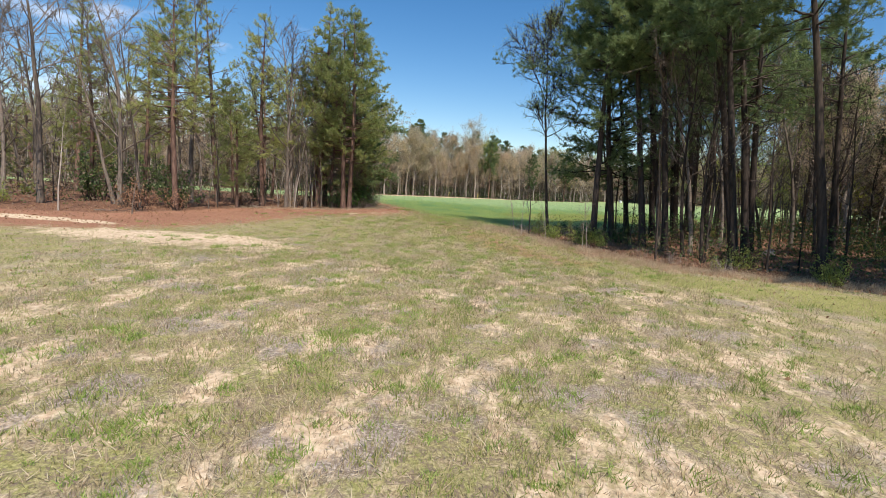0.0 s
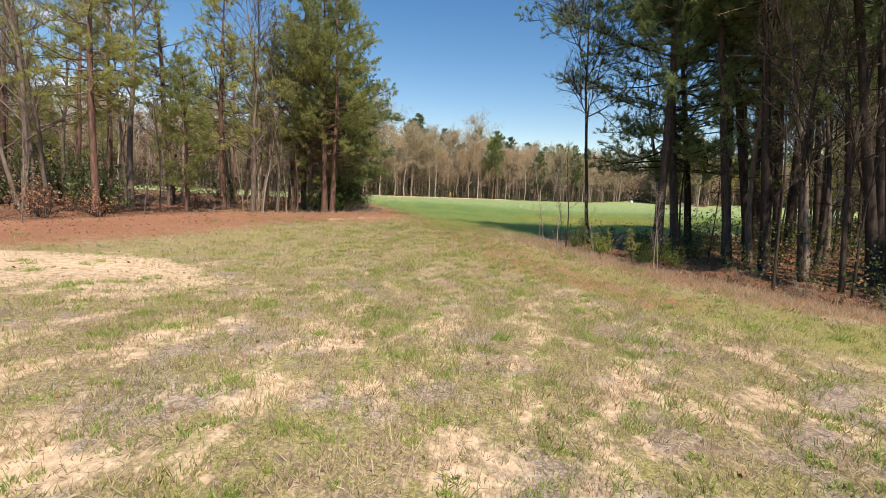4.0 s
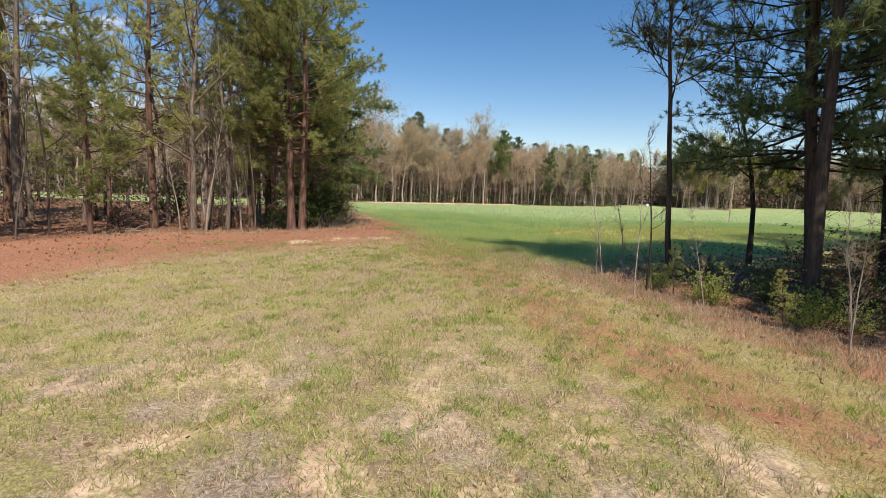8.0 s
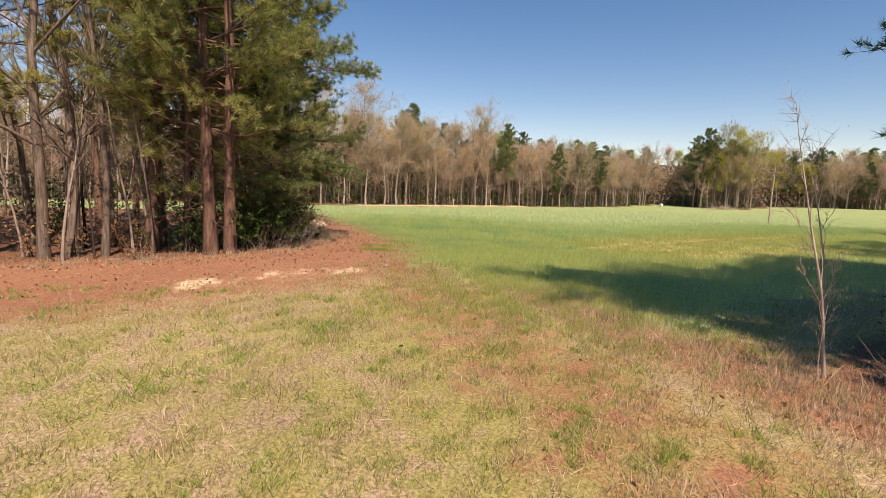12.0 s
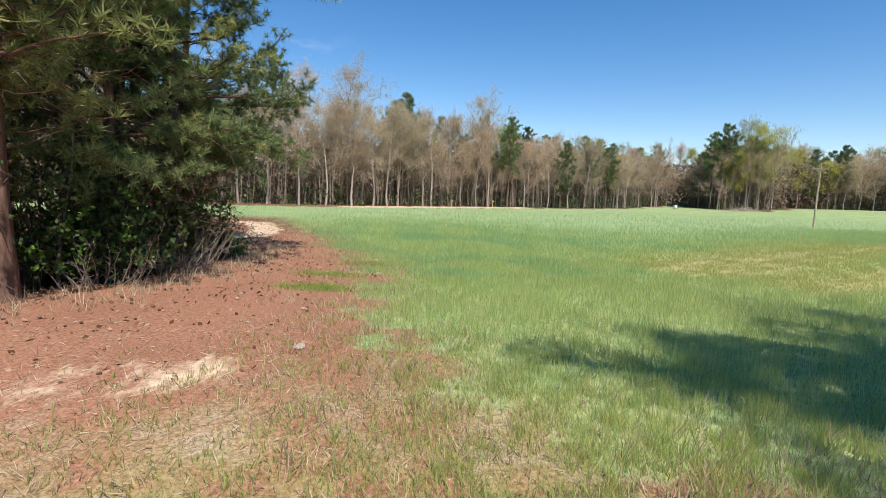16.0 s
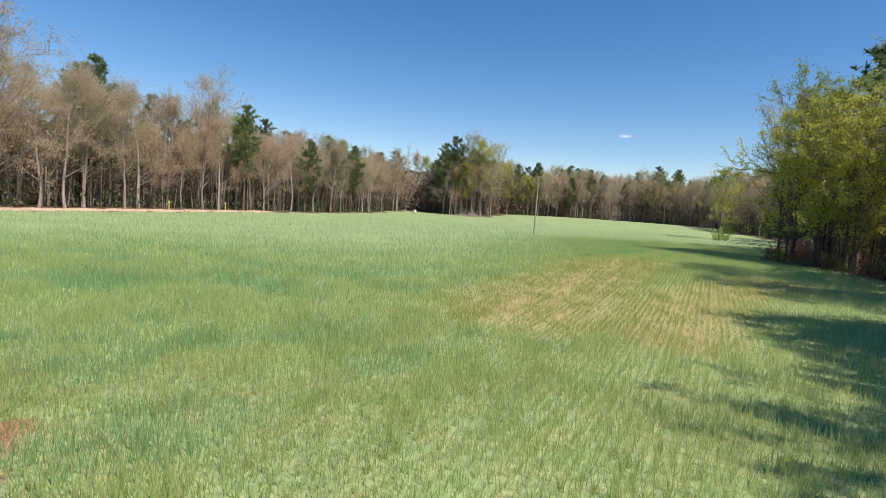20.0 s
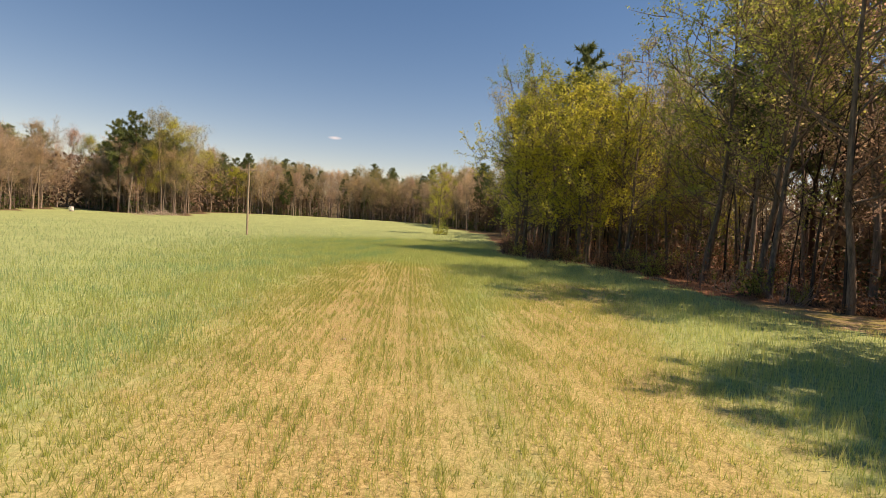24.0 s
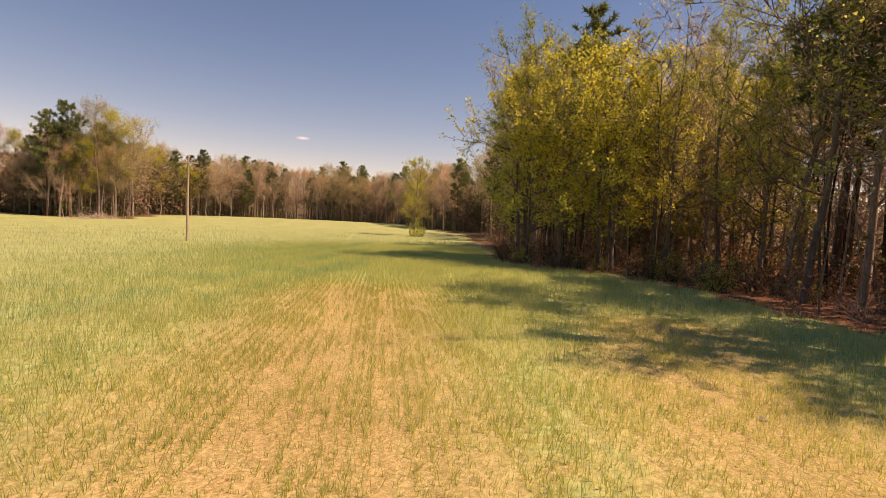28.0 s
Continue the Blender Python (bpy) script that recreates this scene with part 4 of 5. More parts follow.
# ---- woods at the end of the flight ----
for p, x, y, s in ((lime_trees[0], 54.6, 94.4, 1.08), (lime_trees[1], 53.4, 91.0, 1.02), (lime_trees[0], 52.6, 87.6, 1.1), (lime_trees[1], 58.5, 95.5, 1.05), (lime_trees[1], 57.0, 91.5, 1.15), (lime_trees[0], 55.6, 87.4, 1.15), (lime_trees[1], 51.6, 84.4, 0.95), (brown_trees[0], 50.0, 83.6, 1.1), (bare[1], 59.5, 92.0, 1.2),
                   (pines[2], 62.0, 88.0, 0.95), (green_trees[0], 50.4, 80.5, 0.8), (green_trees[1], 45.6, 77.8, 0.95), (green_trees[0], 42.0, 77.6, 1.05), (green_trees[1], 37.0, 74.6, 1.0), (green_trees[0], 33.5, 72.0, 1.0),
                   (green_trees[0], 39.0, 75.0, 1.1), (green_trees[1], 27.6, 63.4, 1.0), (green_trees[0], 32.0, 66.0, 1.0),
                   (saplings[1], 44.0, 81.2, 1.0), (saplings[0], 39.5, 78.4, 0.9), (lime_trees[1], 99.5, 130.2, 0.95), (leafy_bush, 96.4, 128.6, 1.5), (leafy_bush, 98.2, 128.0, 1.3), (lime_trees[0], 131, 148, 0.9), (leafy_bush, 128, 146, 1.6), (leafy_bush, 125, 143.5, 1.4)):
    put(p, x, y, s, rng=R1, group="trees of the budding woods")
for x, y in spread_points(95, END_WOODS, 2.0, RN, (34, 82, 70, 112)):
    if signed(np.array([x]), np.array([y]), END_WOODS)[0] < 3:
        continue
    k = R1.random()
    put(R1.choice(brown_trees) if k < 0.45 else R1.choice(green_trees) if k < 0.62 else R1.choice(stems) if k < 0.85 else R1.choice(lime_trees), x, y, R1.uniform(0.8, 1.1) * (0.78 if x < 60 else 1.0), rng=R1, group="trees of the budding woods")
EDGE = [(18, 62), (25, 66.5), (31, 71), (36, 74.5), (44, 79.5), (49.5, 85), (52.5, 91.5), (56, 96.2), (66, 100)]
for k in range(100):
    x, y, tx, ty = along(EDGE, RN.uniform(0, 64))
    o = RN.uniform(-0.6, 2.6)
    put(R1.choice((brush, briar, oak_bush, leafy_bush, briar, oak_bush)), x + ty * o, y - tx * o, R1.uniform(0.5, 1.0), rng=R1, group="trees of the budding woods")
for k in range(70):
    x, y, tx, ty = along(EDGE, RN.uniform(6, 74))
    o = RN.uniform(0.4, 7.0)
    put(R1.choice((*stems, *stems, brush, oak_bush, briar)), x + ty * o, y - tx * o, R1.uniform(0.7, 1.15), rng=R1, group="trees of the budding woods")
for x, y in spread_points(60, END_WOODS, 3.6, RN, (55, 138, 70, 135)) + spread_points(85, RIGHT_WOODS, 3.6, RN, (38, 108, 24, 78)):
    put(R1.choice((*far_kinds[:4], far_pines[0])), x, y, R1.uniform(0.85, 1.1), rng=R1, group="trees of the budding woods")
for x, y in spread_points(46, RIGHT_WOODS, 2.2, RN, (33, 62, 50, 77)):
    put(R1.choice((*stems, *brown_trees, dark_bare[0], oak_bush, stems[1])), x, y, R1.uniform(0.75, 1.05), rng=R1, group="trees of the budding woods")
for x, y in spread_points(55, END_WOODS, 1.7, RN, (34, 70, 71, 104)):
    put(R1.choice((brush, oak_bush, briar, leafy_bush, stems[0])), x, y, R1.uniform(0.6, 1.0), rng=R1, group="trees of the budding woods")

# ---- far woods round the field ----
FAR = [(-120, 92), (-75, 104), (-42, 119.5), (-16, 136), (1, 157), (26, 173), (50, 199), (66, 217), (70, 193), (80, 192), (97, 208), (143, 199), (152, 170), (137, 149), (127, 136)]
seg = [math.dist(a, b) for a, b in zip(FAR, FAR[1:])]
total = sum(seg)


for row, (off, gap) in enumerate(((0.8, 3.9), (5.0, 4.2), (10.5, 4.8), (18, 4.6))):
    d = 0.0
    while d < total:
        x, y, tx, ty = along(FAR, d + R1.uniform(-1, 1))
        o = off + R1.uniform(-1.4, 1.8)
        x, y = x - ty * o, y + tx * o
        if not inside(np.array([x]), np.array([y]), WHEAT)[0] and (row < 3 or d > 135):
            k = R1.random()
            pine_share = (0.0, 0.03, 0.1, 0.2)[row] if d < 141 else (0.06, 0.22, 0.6, 0.9)[row]
            lime_share = 0.1 if 190 < d < 330 else 0.02
            p = R1.choice(far_pines) if k < pine_share else far_kinds[4] if k < pine_share + lime_share else far_kinds[R1.choice((0, 0, 1, 1, 3, 3, 2))]
            put(p, x, y, R1.uniform(0.74, 1.0) * (0.95, 0.98, 1.02, 1.08)[row], rng=R1, group="trees of the far woods")
        d += gap * R1.uniform(0.75, 1.25)
for p, x, y, s in ((big_oak, 1.4, 162, 1.02), (far_kinds[3], 5.4, 166, 1.05), (far_pines[1], -12.3, 150, 1.2), (far_pines[0], -13.6, 152, 0.98), (big_oak, -22.0, 142.5, 1.05), (big_oak, -27.5, 140, 1.0), (far_pines[0], -29.6, 131.8, 1.12), (far_kinds[1], -4, 159, 1.05), (far_kinds[2], 76, 193, 1.25), (far_kinds[4], 80, 194, 1.25),
                   (far_pines[0], 72, 196, 1.15), (far_pines[0], 69, 198, 1.05), (big_oak, 56.0, 206.5, 0.85), (far_kinds[1], 66.5, 216, 1.1), (far_kinds[2], 84, 196, 1.15)):
    put(p, x, y, s, rng=R1, group="trees of the far woods")

BEHIND = [(82, 196), (97, 211), (146, 203), (156, 170), (142, 148), (185, 150), (185, 225), (110, 240), (70, 226)]
for x, y in spread_points(60, BEHIND, 4.0, RN, (70, 185, 148, 240)):
    put(R1.choice((*far_kinds[:4], far_pines[0])), x, y, R1.uniform(0.85, 1.02), rng=R1, group="trees of the far woods")

retire(*pines, corner_pine, shade_pine, wide_pine, high_pine, low_pine, edge_pine, *dark_pines, *bare, *dark_bare, budding, *lime_trees, *green_trees, *brown_trees, *saplings, *stems, *far_kinds, big_oak, *far_pines,
       holly, cedar, brush, briar, leafy_bush, oak_bush)


# ---- undergrowth, wheat, grass ----
M_BRUSHWOOD = leafy("brown_brushwood", [(0.1, (0.16, 0.11, 0.078)), (0.5, (0.225, 0.165, 0.112)), (0.9, (0.28, 0.225, 0.135))], 0.25, 0.0, 0.9)

def growth_along(name, line, n, lo, hi, top, size, mat, label, seed, stem=0.0):
    """Leaves, or upright stems, that fill a strip beside a line of woods."""
    rng = np.random.default_rng(seed)
    g = Geo()
    whole = sum(math.dist(a, b) for a, b in zip(line, line[1:]))
    P = np.array([along(line, v) for v in rng.uniform(0, whole, n)])
    o = rng.uniform(lo, hi, n)
    x, y = P[:, 0] - P[:, 3] * o, P[:, 1] + P[:, 2] * o
    k = ~inside(x, y, WHEAT)
    x, y = x[k], y[k]
    z = land(x, y)
    if stem:
        base = np.stack([x, y, z - 0.2], 1)
        tip = base + np.stack([rng.normal(0, 0.5, len(x)), rng.normal(0, 0.5, len(x)), rng.uniform(0.4, 1, len(x)) * top], 1)
        slivers(g, base, tip, rng.uniform(0.5, 1.3, len(x)) * stem, rng)
    else:
        flakes(g, np.stack([x, y, z + rng.uniform(0.02, 1, len(x)) ** (1.6 if lo < 1 else 1.0) * top], 1), np.full(len(x), size), rng)
    tagged(new(name, g.mesh(name, mat)), label, "undergrowth", kind="stuff")


growth_along("undergrowth", FAR, 17000, 0.3, 8, 2.8, 0.42, M_SHRUB, "low dark olive undergrowth along the far woods", 8)
growth_along("woodland_stems", FAR, 3800, 1.0, 16, 12.0, 0, M_GREY_BARK, "many thin grey stems inside the far woods", 9, 0.22)
growth_along("brushwood", FAR, 85000, 3, 20, 10.5, 0.52, M_BRUSHWOOD, "brown haze of twigs inside the far woods", 10)
growth_along("deep_woods", FAR, 52000, 16, 38, 13.0, 0.8, M_BRUSHWOOD, "brown and olive mass of deeper woodland", 11)
growth_along("deep_woods", [(60, -10), (96, 30), (108, 70), (128, 112), (150, 140)], 20000, -8, 8, 13.0, 0.85, M_BRUSHWOOD, "brown mass of woodland closing the depth of the woods", 12)
growth_along("ridge_woods", [(30 + 205 * math.cos(a), 120 + 205 * math.sin(a)) for a in np.linspace(3.4, -1.2, 40)], 60000, -14, 34, 9.0, 1.0, M_BRUSHWOOD, "brown distant woods on the rising ground", 13)


def inner_woods():
    """Twigs and low growth that fill the depth of the nearer woods."""
    rng = np.random.default_rng(14)
    g = Geo()
    n = 190000
    x, y = rng.uniform(36, 150, n), rng.uniform(20, 140, n)
    k = ((signed(x, y, END_WOODS) > 9) & (x > 56)) | ((signed(x, y, RIGHT_WOODS) > 6) & (x > 46))
    k &= signed(x, y, WHEAT) < -9
    x, y = x[k][:85000], y[k][:85000]
    z = land(x, y) + rng.uniform(0.02, 1, len(x)) * 11
    flakes(g, np.stack([x, y, z], 1), np.full(len(x), 0.6), rng)
    tagged(new("brushwood", g.mesh("brushwood", M_BRUSHWOOD)), "brown mass of twigs deep inside the woods", "undergrowth", kind="stuff")
    for name, n, top, size, mat, label in (("thicket", 26000, 2.2, 0.16, M_DRY, "low russet thicket at the foot of the woods"), ("thicket", 12000, 3.2, 0.17, M_SHRUB, "low dark green thicket inside the woods")):
        g = Geo()
        x, y = rng.uniform(30, 100, n * 4), rng.uniform(48, 118, n * 4)
        inside_d = np.maximum(signed(x, y, END_WOODS), np.where(x > 31, signed(x, y, RIGHT_WOODS), -1))
        k = (inside_d > 0.2) & (inside_d < 16) & (wheat_in(x, y) < -0.6) & (patchy(x, y, 5, 61) > rng.uniform(0, 0.9, n * 4))
        x, y = x[k][:n], y[k][:n]
        flakes(g, np.stack([x, y, land(x, y) + rng.uniform(0.02, 1, len(x)) ** 1.5 * top], 1), np.full(len(x), size), rng)
        tagged(new(name, g.mesh(name, mat)), label, "undergrowth", kind="stuff")

    # low growth under the pine grove
    for name, n, top, size, mat, label in (("thicket", 15000, 3.6, 0.2, M_BRUSHWOOD, "brown twiggy undergrowth under the pine grove"), ("thicket", 5000, 2.6, 0.16, M_SHRUB, "dark green undergrowth under the pine grove")):
        g = Geo()
        x, y = rng.uniform(-80, -11, n * 5), rng.uniform(44, 90, n * 5)
        k = (signed(x, y, LEFT_WOODS) > 3.0) & (patchy(x, y, 5, 63) > rng.uniform(0, 0.8, n * 5))
        x, y = x[k][:n], y[k][:n]
        flakes(g, np.stack([x, y, land(x, y) + rng.uniform(0.02, 1, len(x)) ** 1.2 * top], 1), np.full(len(x), size), rng)
        tagged(new(name, g.mesh(name, mat)), label, "undergrowth", kind="stuff")
    # shaded undergrowth below the dark belt
    for name, n, lo, top, size, mat, label in (("thicket", 15000, 2.2, 2.6, 0.15, M_SHRUB, "dark green undergrowth below the shaded pines"), ("thicket", 9000, 0.9, 1.5, 0.1, M_SHRUB, "low dark bramble along the shaded wood edge"),
                                               ("thicket", 9000, 2.2, 1.0, 0.12, M_DRY, "dry russet undergrowth below the shaded pines")):
        g = Geo()
        x, y = rng.uniform(7, 46, n * 5), rng.uniform(34, 66, n * 5)
        deep = signed(x, y, RIGHT_WOODS)
        k = (deep > lo) & (patchy(x, y, 4, 62) > rng.uniform(0, 0.9, n * 5)) & ((x > 14.5) if lo > 1 else (deep < 6) & (x < 20))
        x, y = x[k][:n], y[k][:n]
        flakes(g, np.stack([x, y, land(x, y) + rng.uniform(0.02, 1, len(x)) ** 1.3 * top], 1), np.full(len(x), size), rng)
        tagged(new(name, g.mesh(name, mat)), label, "undergrowth", kind="stuff")


inner_woods()


def blades(name, x, y, per, h, w, lean, mat, label, category, rng):
    """Upright grass blades, a few at every point."""
    n = len(x)
    x, y = np.repeat(x, per), np.repeat(y, per)
    h, w = np.repeat(h, per), np.repeat(w, per)
    x, y = x + rng.normal(0, 1, n * per) * (0.02 + w), y + rng.normal(0, 1, n * per) * (0.02 + w)
    base = np.stack([x, y, land(x, y) - 0.02], 1)
    tip = base + np.stack([rng.normal(0, lean, n * per), rng.normal(0, lean, n * per), np.ones(n * per)], 1) * (h * rng.uniform(0.6, 1.2, n * per))[:, None]
    g = Geo()
    slivers(g, base, tip, w, rng)
    tagged(new(name, g.mesh(name, mat)), label, category, kind="stuff")


def grass_material(name, stops, through_light=0.3):
    return leafy(name, stops, through_light, 0.0, 0.6)


M_GRASS = grass_material("meadow_grass", [(0.12, (0.15, 0.20, 0.04)), (0.42, (0.31, 0.345, 0.095)), (0.6, (0.45, 0.385, 0.18)), (0.85, (0.56, 0.43, 0.29))])
M_STRAW = grass_material("dry_straw", [(0.12, (0.16, 0.11, 0.07)), (0.5, (0.50, 0.38, 0.25)), (0.85, (0.72, 0.60, 0.42))])
M_TUFT = grass_material("green_tuft", [(0.15, (0.15, 0.23, 0.035)), (0.5, (0.28, 0.37, 0.08)), (0.85, (0.42, 0.48, 0.14))])
M_WHEAT_FAR = grass_material("far_wheat", [(0.1, (0.33, 0.49, 0.245)), (0.5, (0.385, 0.55, 0.28)), (0.9, (0.44, 0.59, 0.305))], 0.5)
M_WHEAT_THIN = grass_material("yellowing_wheat", [(0.12, (0.33, 0.44, 0.13)), (0.45, (0.47, 0.54, 0.175)), (0.7, (0.60, 0.585, 0.21)), (0.92, (0.72, 0.60, 0.29))], 0.64)
M_WHEAT_LUSH = grass_material("lush_wheat", [(0.12, (0.25, 0.42, 0.19)), (0.5, (0.36, 0.545, 0.255)), (0.9, (0.48, 0.63, 0.30))], 0.62)
M_WHEAT = grass_material("young_wheat", [(0.12, (0.35, 0.49, 0.18)), (0.45, (0.48, 0.61, 0.235)), (0.7, (0.60, 0.66, 0.27)), (0.92, (0.75, 0.69, 0.38))], 0.64)


def meadow():
    rng = np.random.default_rng(21)
    n = 270000
    x, y = rng.normal(0, 9.0, n), rng.uniform(14, 68, n)
    lit = np.maximum.reduce([signed(x, y, LEFT_WOODS), signed(x, y, RIGHT_WOODS), signed(x, y, WHEAT)])
    k = (np.abs(x) < 26) & (lit < 0.2)
    k &= near(x, y, FRONT_LEFT) > 4.5 + rng.uniform(0, 5.5, n)
    k &= np.hypot((x + 13.5) / 7.5, (y - 38.5) / 3.6) > rng.uniform(0.4, 1.3, n)
    p = patchy(x, y, 3.2, 4)
    k &= rng.uniform(0, 1, n) < 0.25 + 0.9 * p
    x, y, p = x[k], y[k], p[k]
    h = 0.06 + 0.10 * rng.uniform(0, 1, len(x)) + 0.05 * p
    green = patchy(x, y, 5.5, 9) + rng.normal(0, 0.3, len(x)) > 0.40
    blades("meadow_grass", x[green], y[green], 2, h[green], np.full(green.sum(), 0.017), 0.4, M_GRASS, "short thin yellow-green meadow grass", "grass", rng)
    blades("dry_grass", x[~green], y[~green], 2, h[~green], np.full((~green).sum(), 0.015), 0.5, M_STRAW, "short dead straw-coloured grass", "grass", rng)
    # tall dry grass along the edge of the right-hand woods and the track
    n = 14000
    f = rng.uniform(0, 1, n)
    P = np.array([along(FRONT_RIGHT, v) for v in f * 40])
    x, y = P[:, 0] + rng.normal(-0.2, 1.1, n), P[:, 1] + rng.normal(0, 1.1, n)
    blades("tall_dry_grass", x, y, 3, rng.uniform(0.08, 0.32, n), np.full(n, 0.014), 0.35, M_STRAW, "taller dry grass along the wood edge", "grass", rng)
    # dead straw lying on the ground, and leaves blown from the woods
    n = 60000
    x, y = rng.normal(0, 7.5, n), rng.uniform(14, 66, n)
    k = (np.maximum.reduce([signed(x, y, LEFT_WOODS), signed(x, y, RIGHT_WOODS), wheat_in(x, y)]) < 0) & (patchy(x, y, 2.5, 30) > rng.uniform(-0.2, 0.9, n))
    x, y = x[k], y[k]
    a = rng.uniform(0, 6.28, len(x))
    base = np.stack([x, y, land(x, y) + 0.015], 1)
    tip = base + np.stack([np.cos(a), np.sin(a), rng.uniform(0, 0.35, len(x))], 1) * rng.uniform(0.06, 0.2, len(x))[:, None]
    g = Geo()
    slivers(g, base, tip, np.full(len(x), 0.013), rng)
    tagged(new("dead_straw", g.mesh("dead_straw", M_STRAW)), "dead straw lying flat among the grass", "straw", kind="stuff")
    n = 60000
    x, y = rng.uniform(-40, 24, n), rng.uniform(22, 98, n)
    w = np.maximum(smooth(9, 2, near(x, y, FRONT_LEFT)), smooth(3.5, 0.5, near(x, y, FRONT_RIGHT)))
    w = np.maximum(np.maximum(w, 0.05), 0.9 * (signed(x, y, RIGHT_WOODS) > 0))
    k = (rng.uniform(0, 1, n) < 0.75 * w * (0.3 + patchy(x, y, 3, 41))) & (wheat_in(x, y) < 0.3)
    x, y = x[k], y[k]
    g = Geo()
    leaves(g, np.stack([x, y, land(x, y) + rng.uniform(0.015, 0.05, len(x))], 1), np.full(len(x), 0.11), rng)
    tagged(new("fallen_leaves", g.mesh("fallen_leaves", M_DRY)), "dry brown leaves scattered on bare red ground", "leaves", kind="stuff")
    # rough grass where the wheat begins, and two green patches on the track
    n = 26000
    P = np.array([along(WHEAT[2:11], v) for v in rng.uniform(0, 48, n)])
    x, y = P[:, 0] + rng.normal(0, 1.1, n), P[:, 1] + rng.normal(0, 1.1, n)
    k = patchy(x, y, 3.0, 51) > rng.uniform(0.1, 0.9, n)
    x, y = x[k], y[k]
    half = rng.uniform(0, 1, len(x)) < 0.5
    for nm, kk, mat, lab in (("verge_grass", half, M_GRASS, "rough yellow-green grass at the wheat edge"), ("dry_verge_grass", ~half, M_STRAW, "dry straw-coloured grass at the wheat edge")):
        blades(nm, x[kk], y[kk], 2, rng.uniform(0.06, 0.25, kk.sum()), np.full(kk.sum(), 0.014), 0.45, mat, lab, "grass", rng)
    n = 5200
    P = np.array([along([(-20, 60), (-14, 63.6), (-9.4, 67.2), (-8.0, 71), (-8.4, 75), (-9.6, 79)], v) for v in rng.uniform(0, 28, n)])
    x, y = P[:, 0] + rng.normal(0, 0.7, n), P[:, 1] + rng.normal(0, 0.7, n)
    k = patchy(x, y, 2.4, 53) > rng.uniform(0.35, 1.0, n)
    blades("dry_wood_edge_grass", x[k], y[k], 3, rng.uniform(0.1, 0.4, k.sum()), np.full(k.sum(), 0.013), 0.35, M_STRAW, "dry grass tufts along the edge of the grove", "grass", rng)
    n = 2600
    c = rng.integers(0, 3, n)
    x = np.array([-4.9, -4.6, -4.2])[c] + rng.normal(0, 0.55, n)
    y = np.array([72.2, 69.6, 75.2])[c] + rng.normal(0, 0.28, n)
    blades("green_patch_grass", x, y, 2, rng.uniform(0.06, 0.2, n), np.full(n, 0.016), 0.5, M_TUFT, "bright green grass patches on the red track", "grass", rng)
    n = 22000
    x, y = rng.normal(2.0, 2.5, n), rng.normal(61.5, 2.4, n)
    k = (signed(x, y, RIGHT_WOODS) < 0.5) & (patchy(x, y, 2.6, 52) > rng.uniform(0.1, 0.8, n))
    blades("verge_tufts", x[k], y[k], 2, rng.uniform(0.1, 0.34, k.sum()), np.full(k.sum(), 0.014), 0.35, M_WHEAT_THIN, "yellow-green tufts where wheat thins into the verge", "grass", rng)
    n = 3600
    cx, cy = rng.normal(0.5, 7.5, n), rng.uniform(15, 60, n)
    k = (signed(cx, cy, LEFT_WOODS) < -4) & (signed(cx, cy, RIGHT_WOODS) < -0.5) & (patchy(cx, cy, 4.5, 81) > rng.uniform(0.25, 0.85, n))
    cx, cy = cx[k], cy[k]
    m = 44
    s = rng.uniform(0.25, 1.0, len(cx)) ** 1.8 * 1.8
    x, y = np.repeat(cx, m) + rng.normal(0, 0.10, len(cx) * m) * np.repeat(s, m), np.repeat(cy, m) + rng.normal(0, 0.10, len(cx) * m) * np.repeat(s, m)
    blades("grass_tufts", x, y, 1, 0.05 + 0.12 * np.repeat(s, m) * rng.uniform(0.6, 1, len(x)), np.full(len(x), 0.018), 0.6, M_TUFT, "scattered bright green grass tufts", "grass", rng)


meadow()


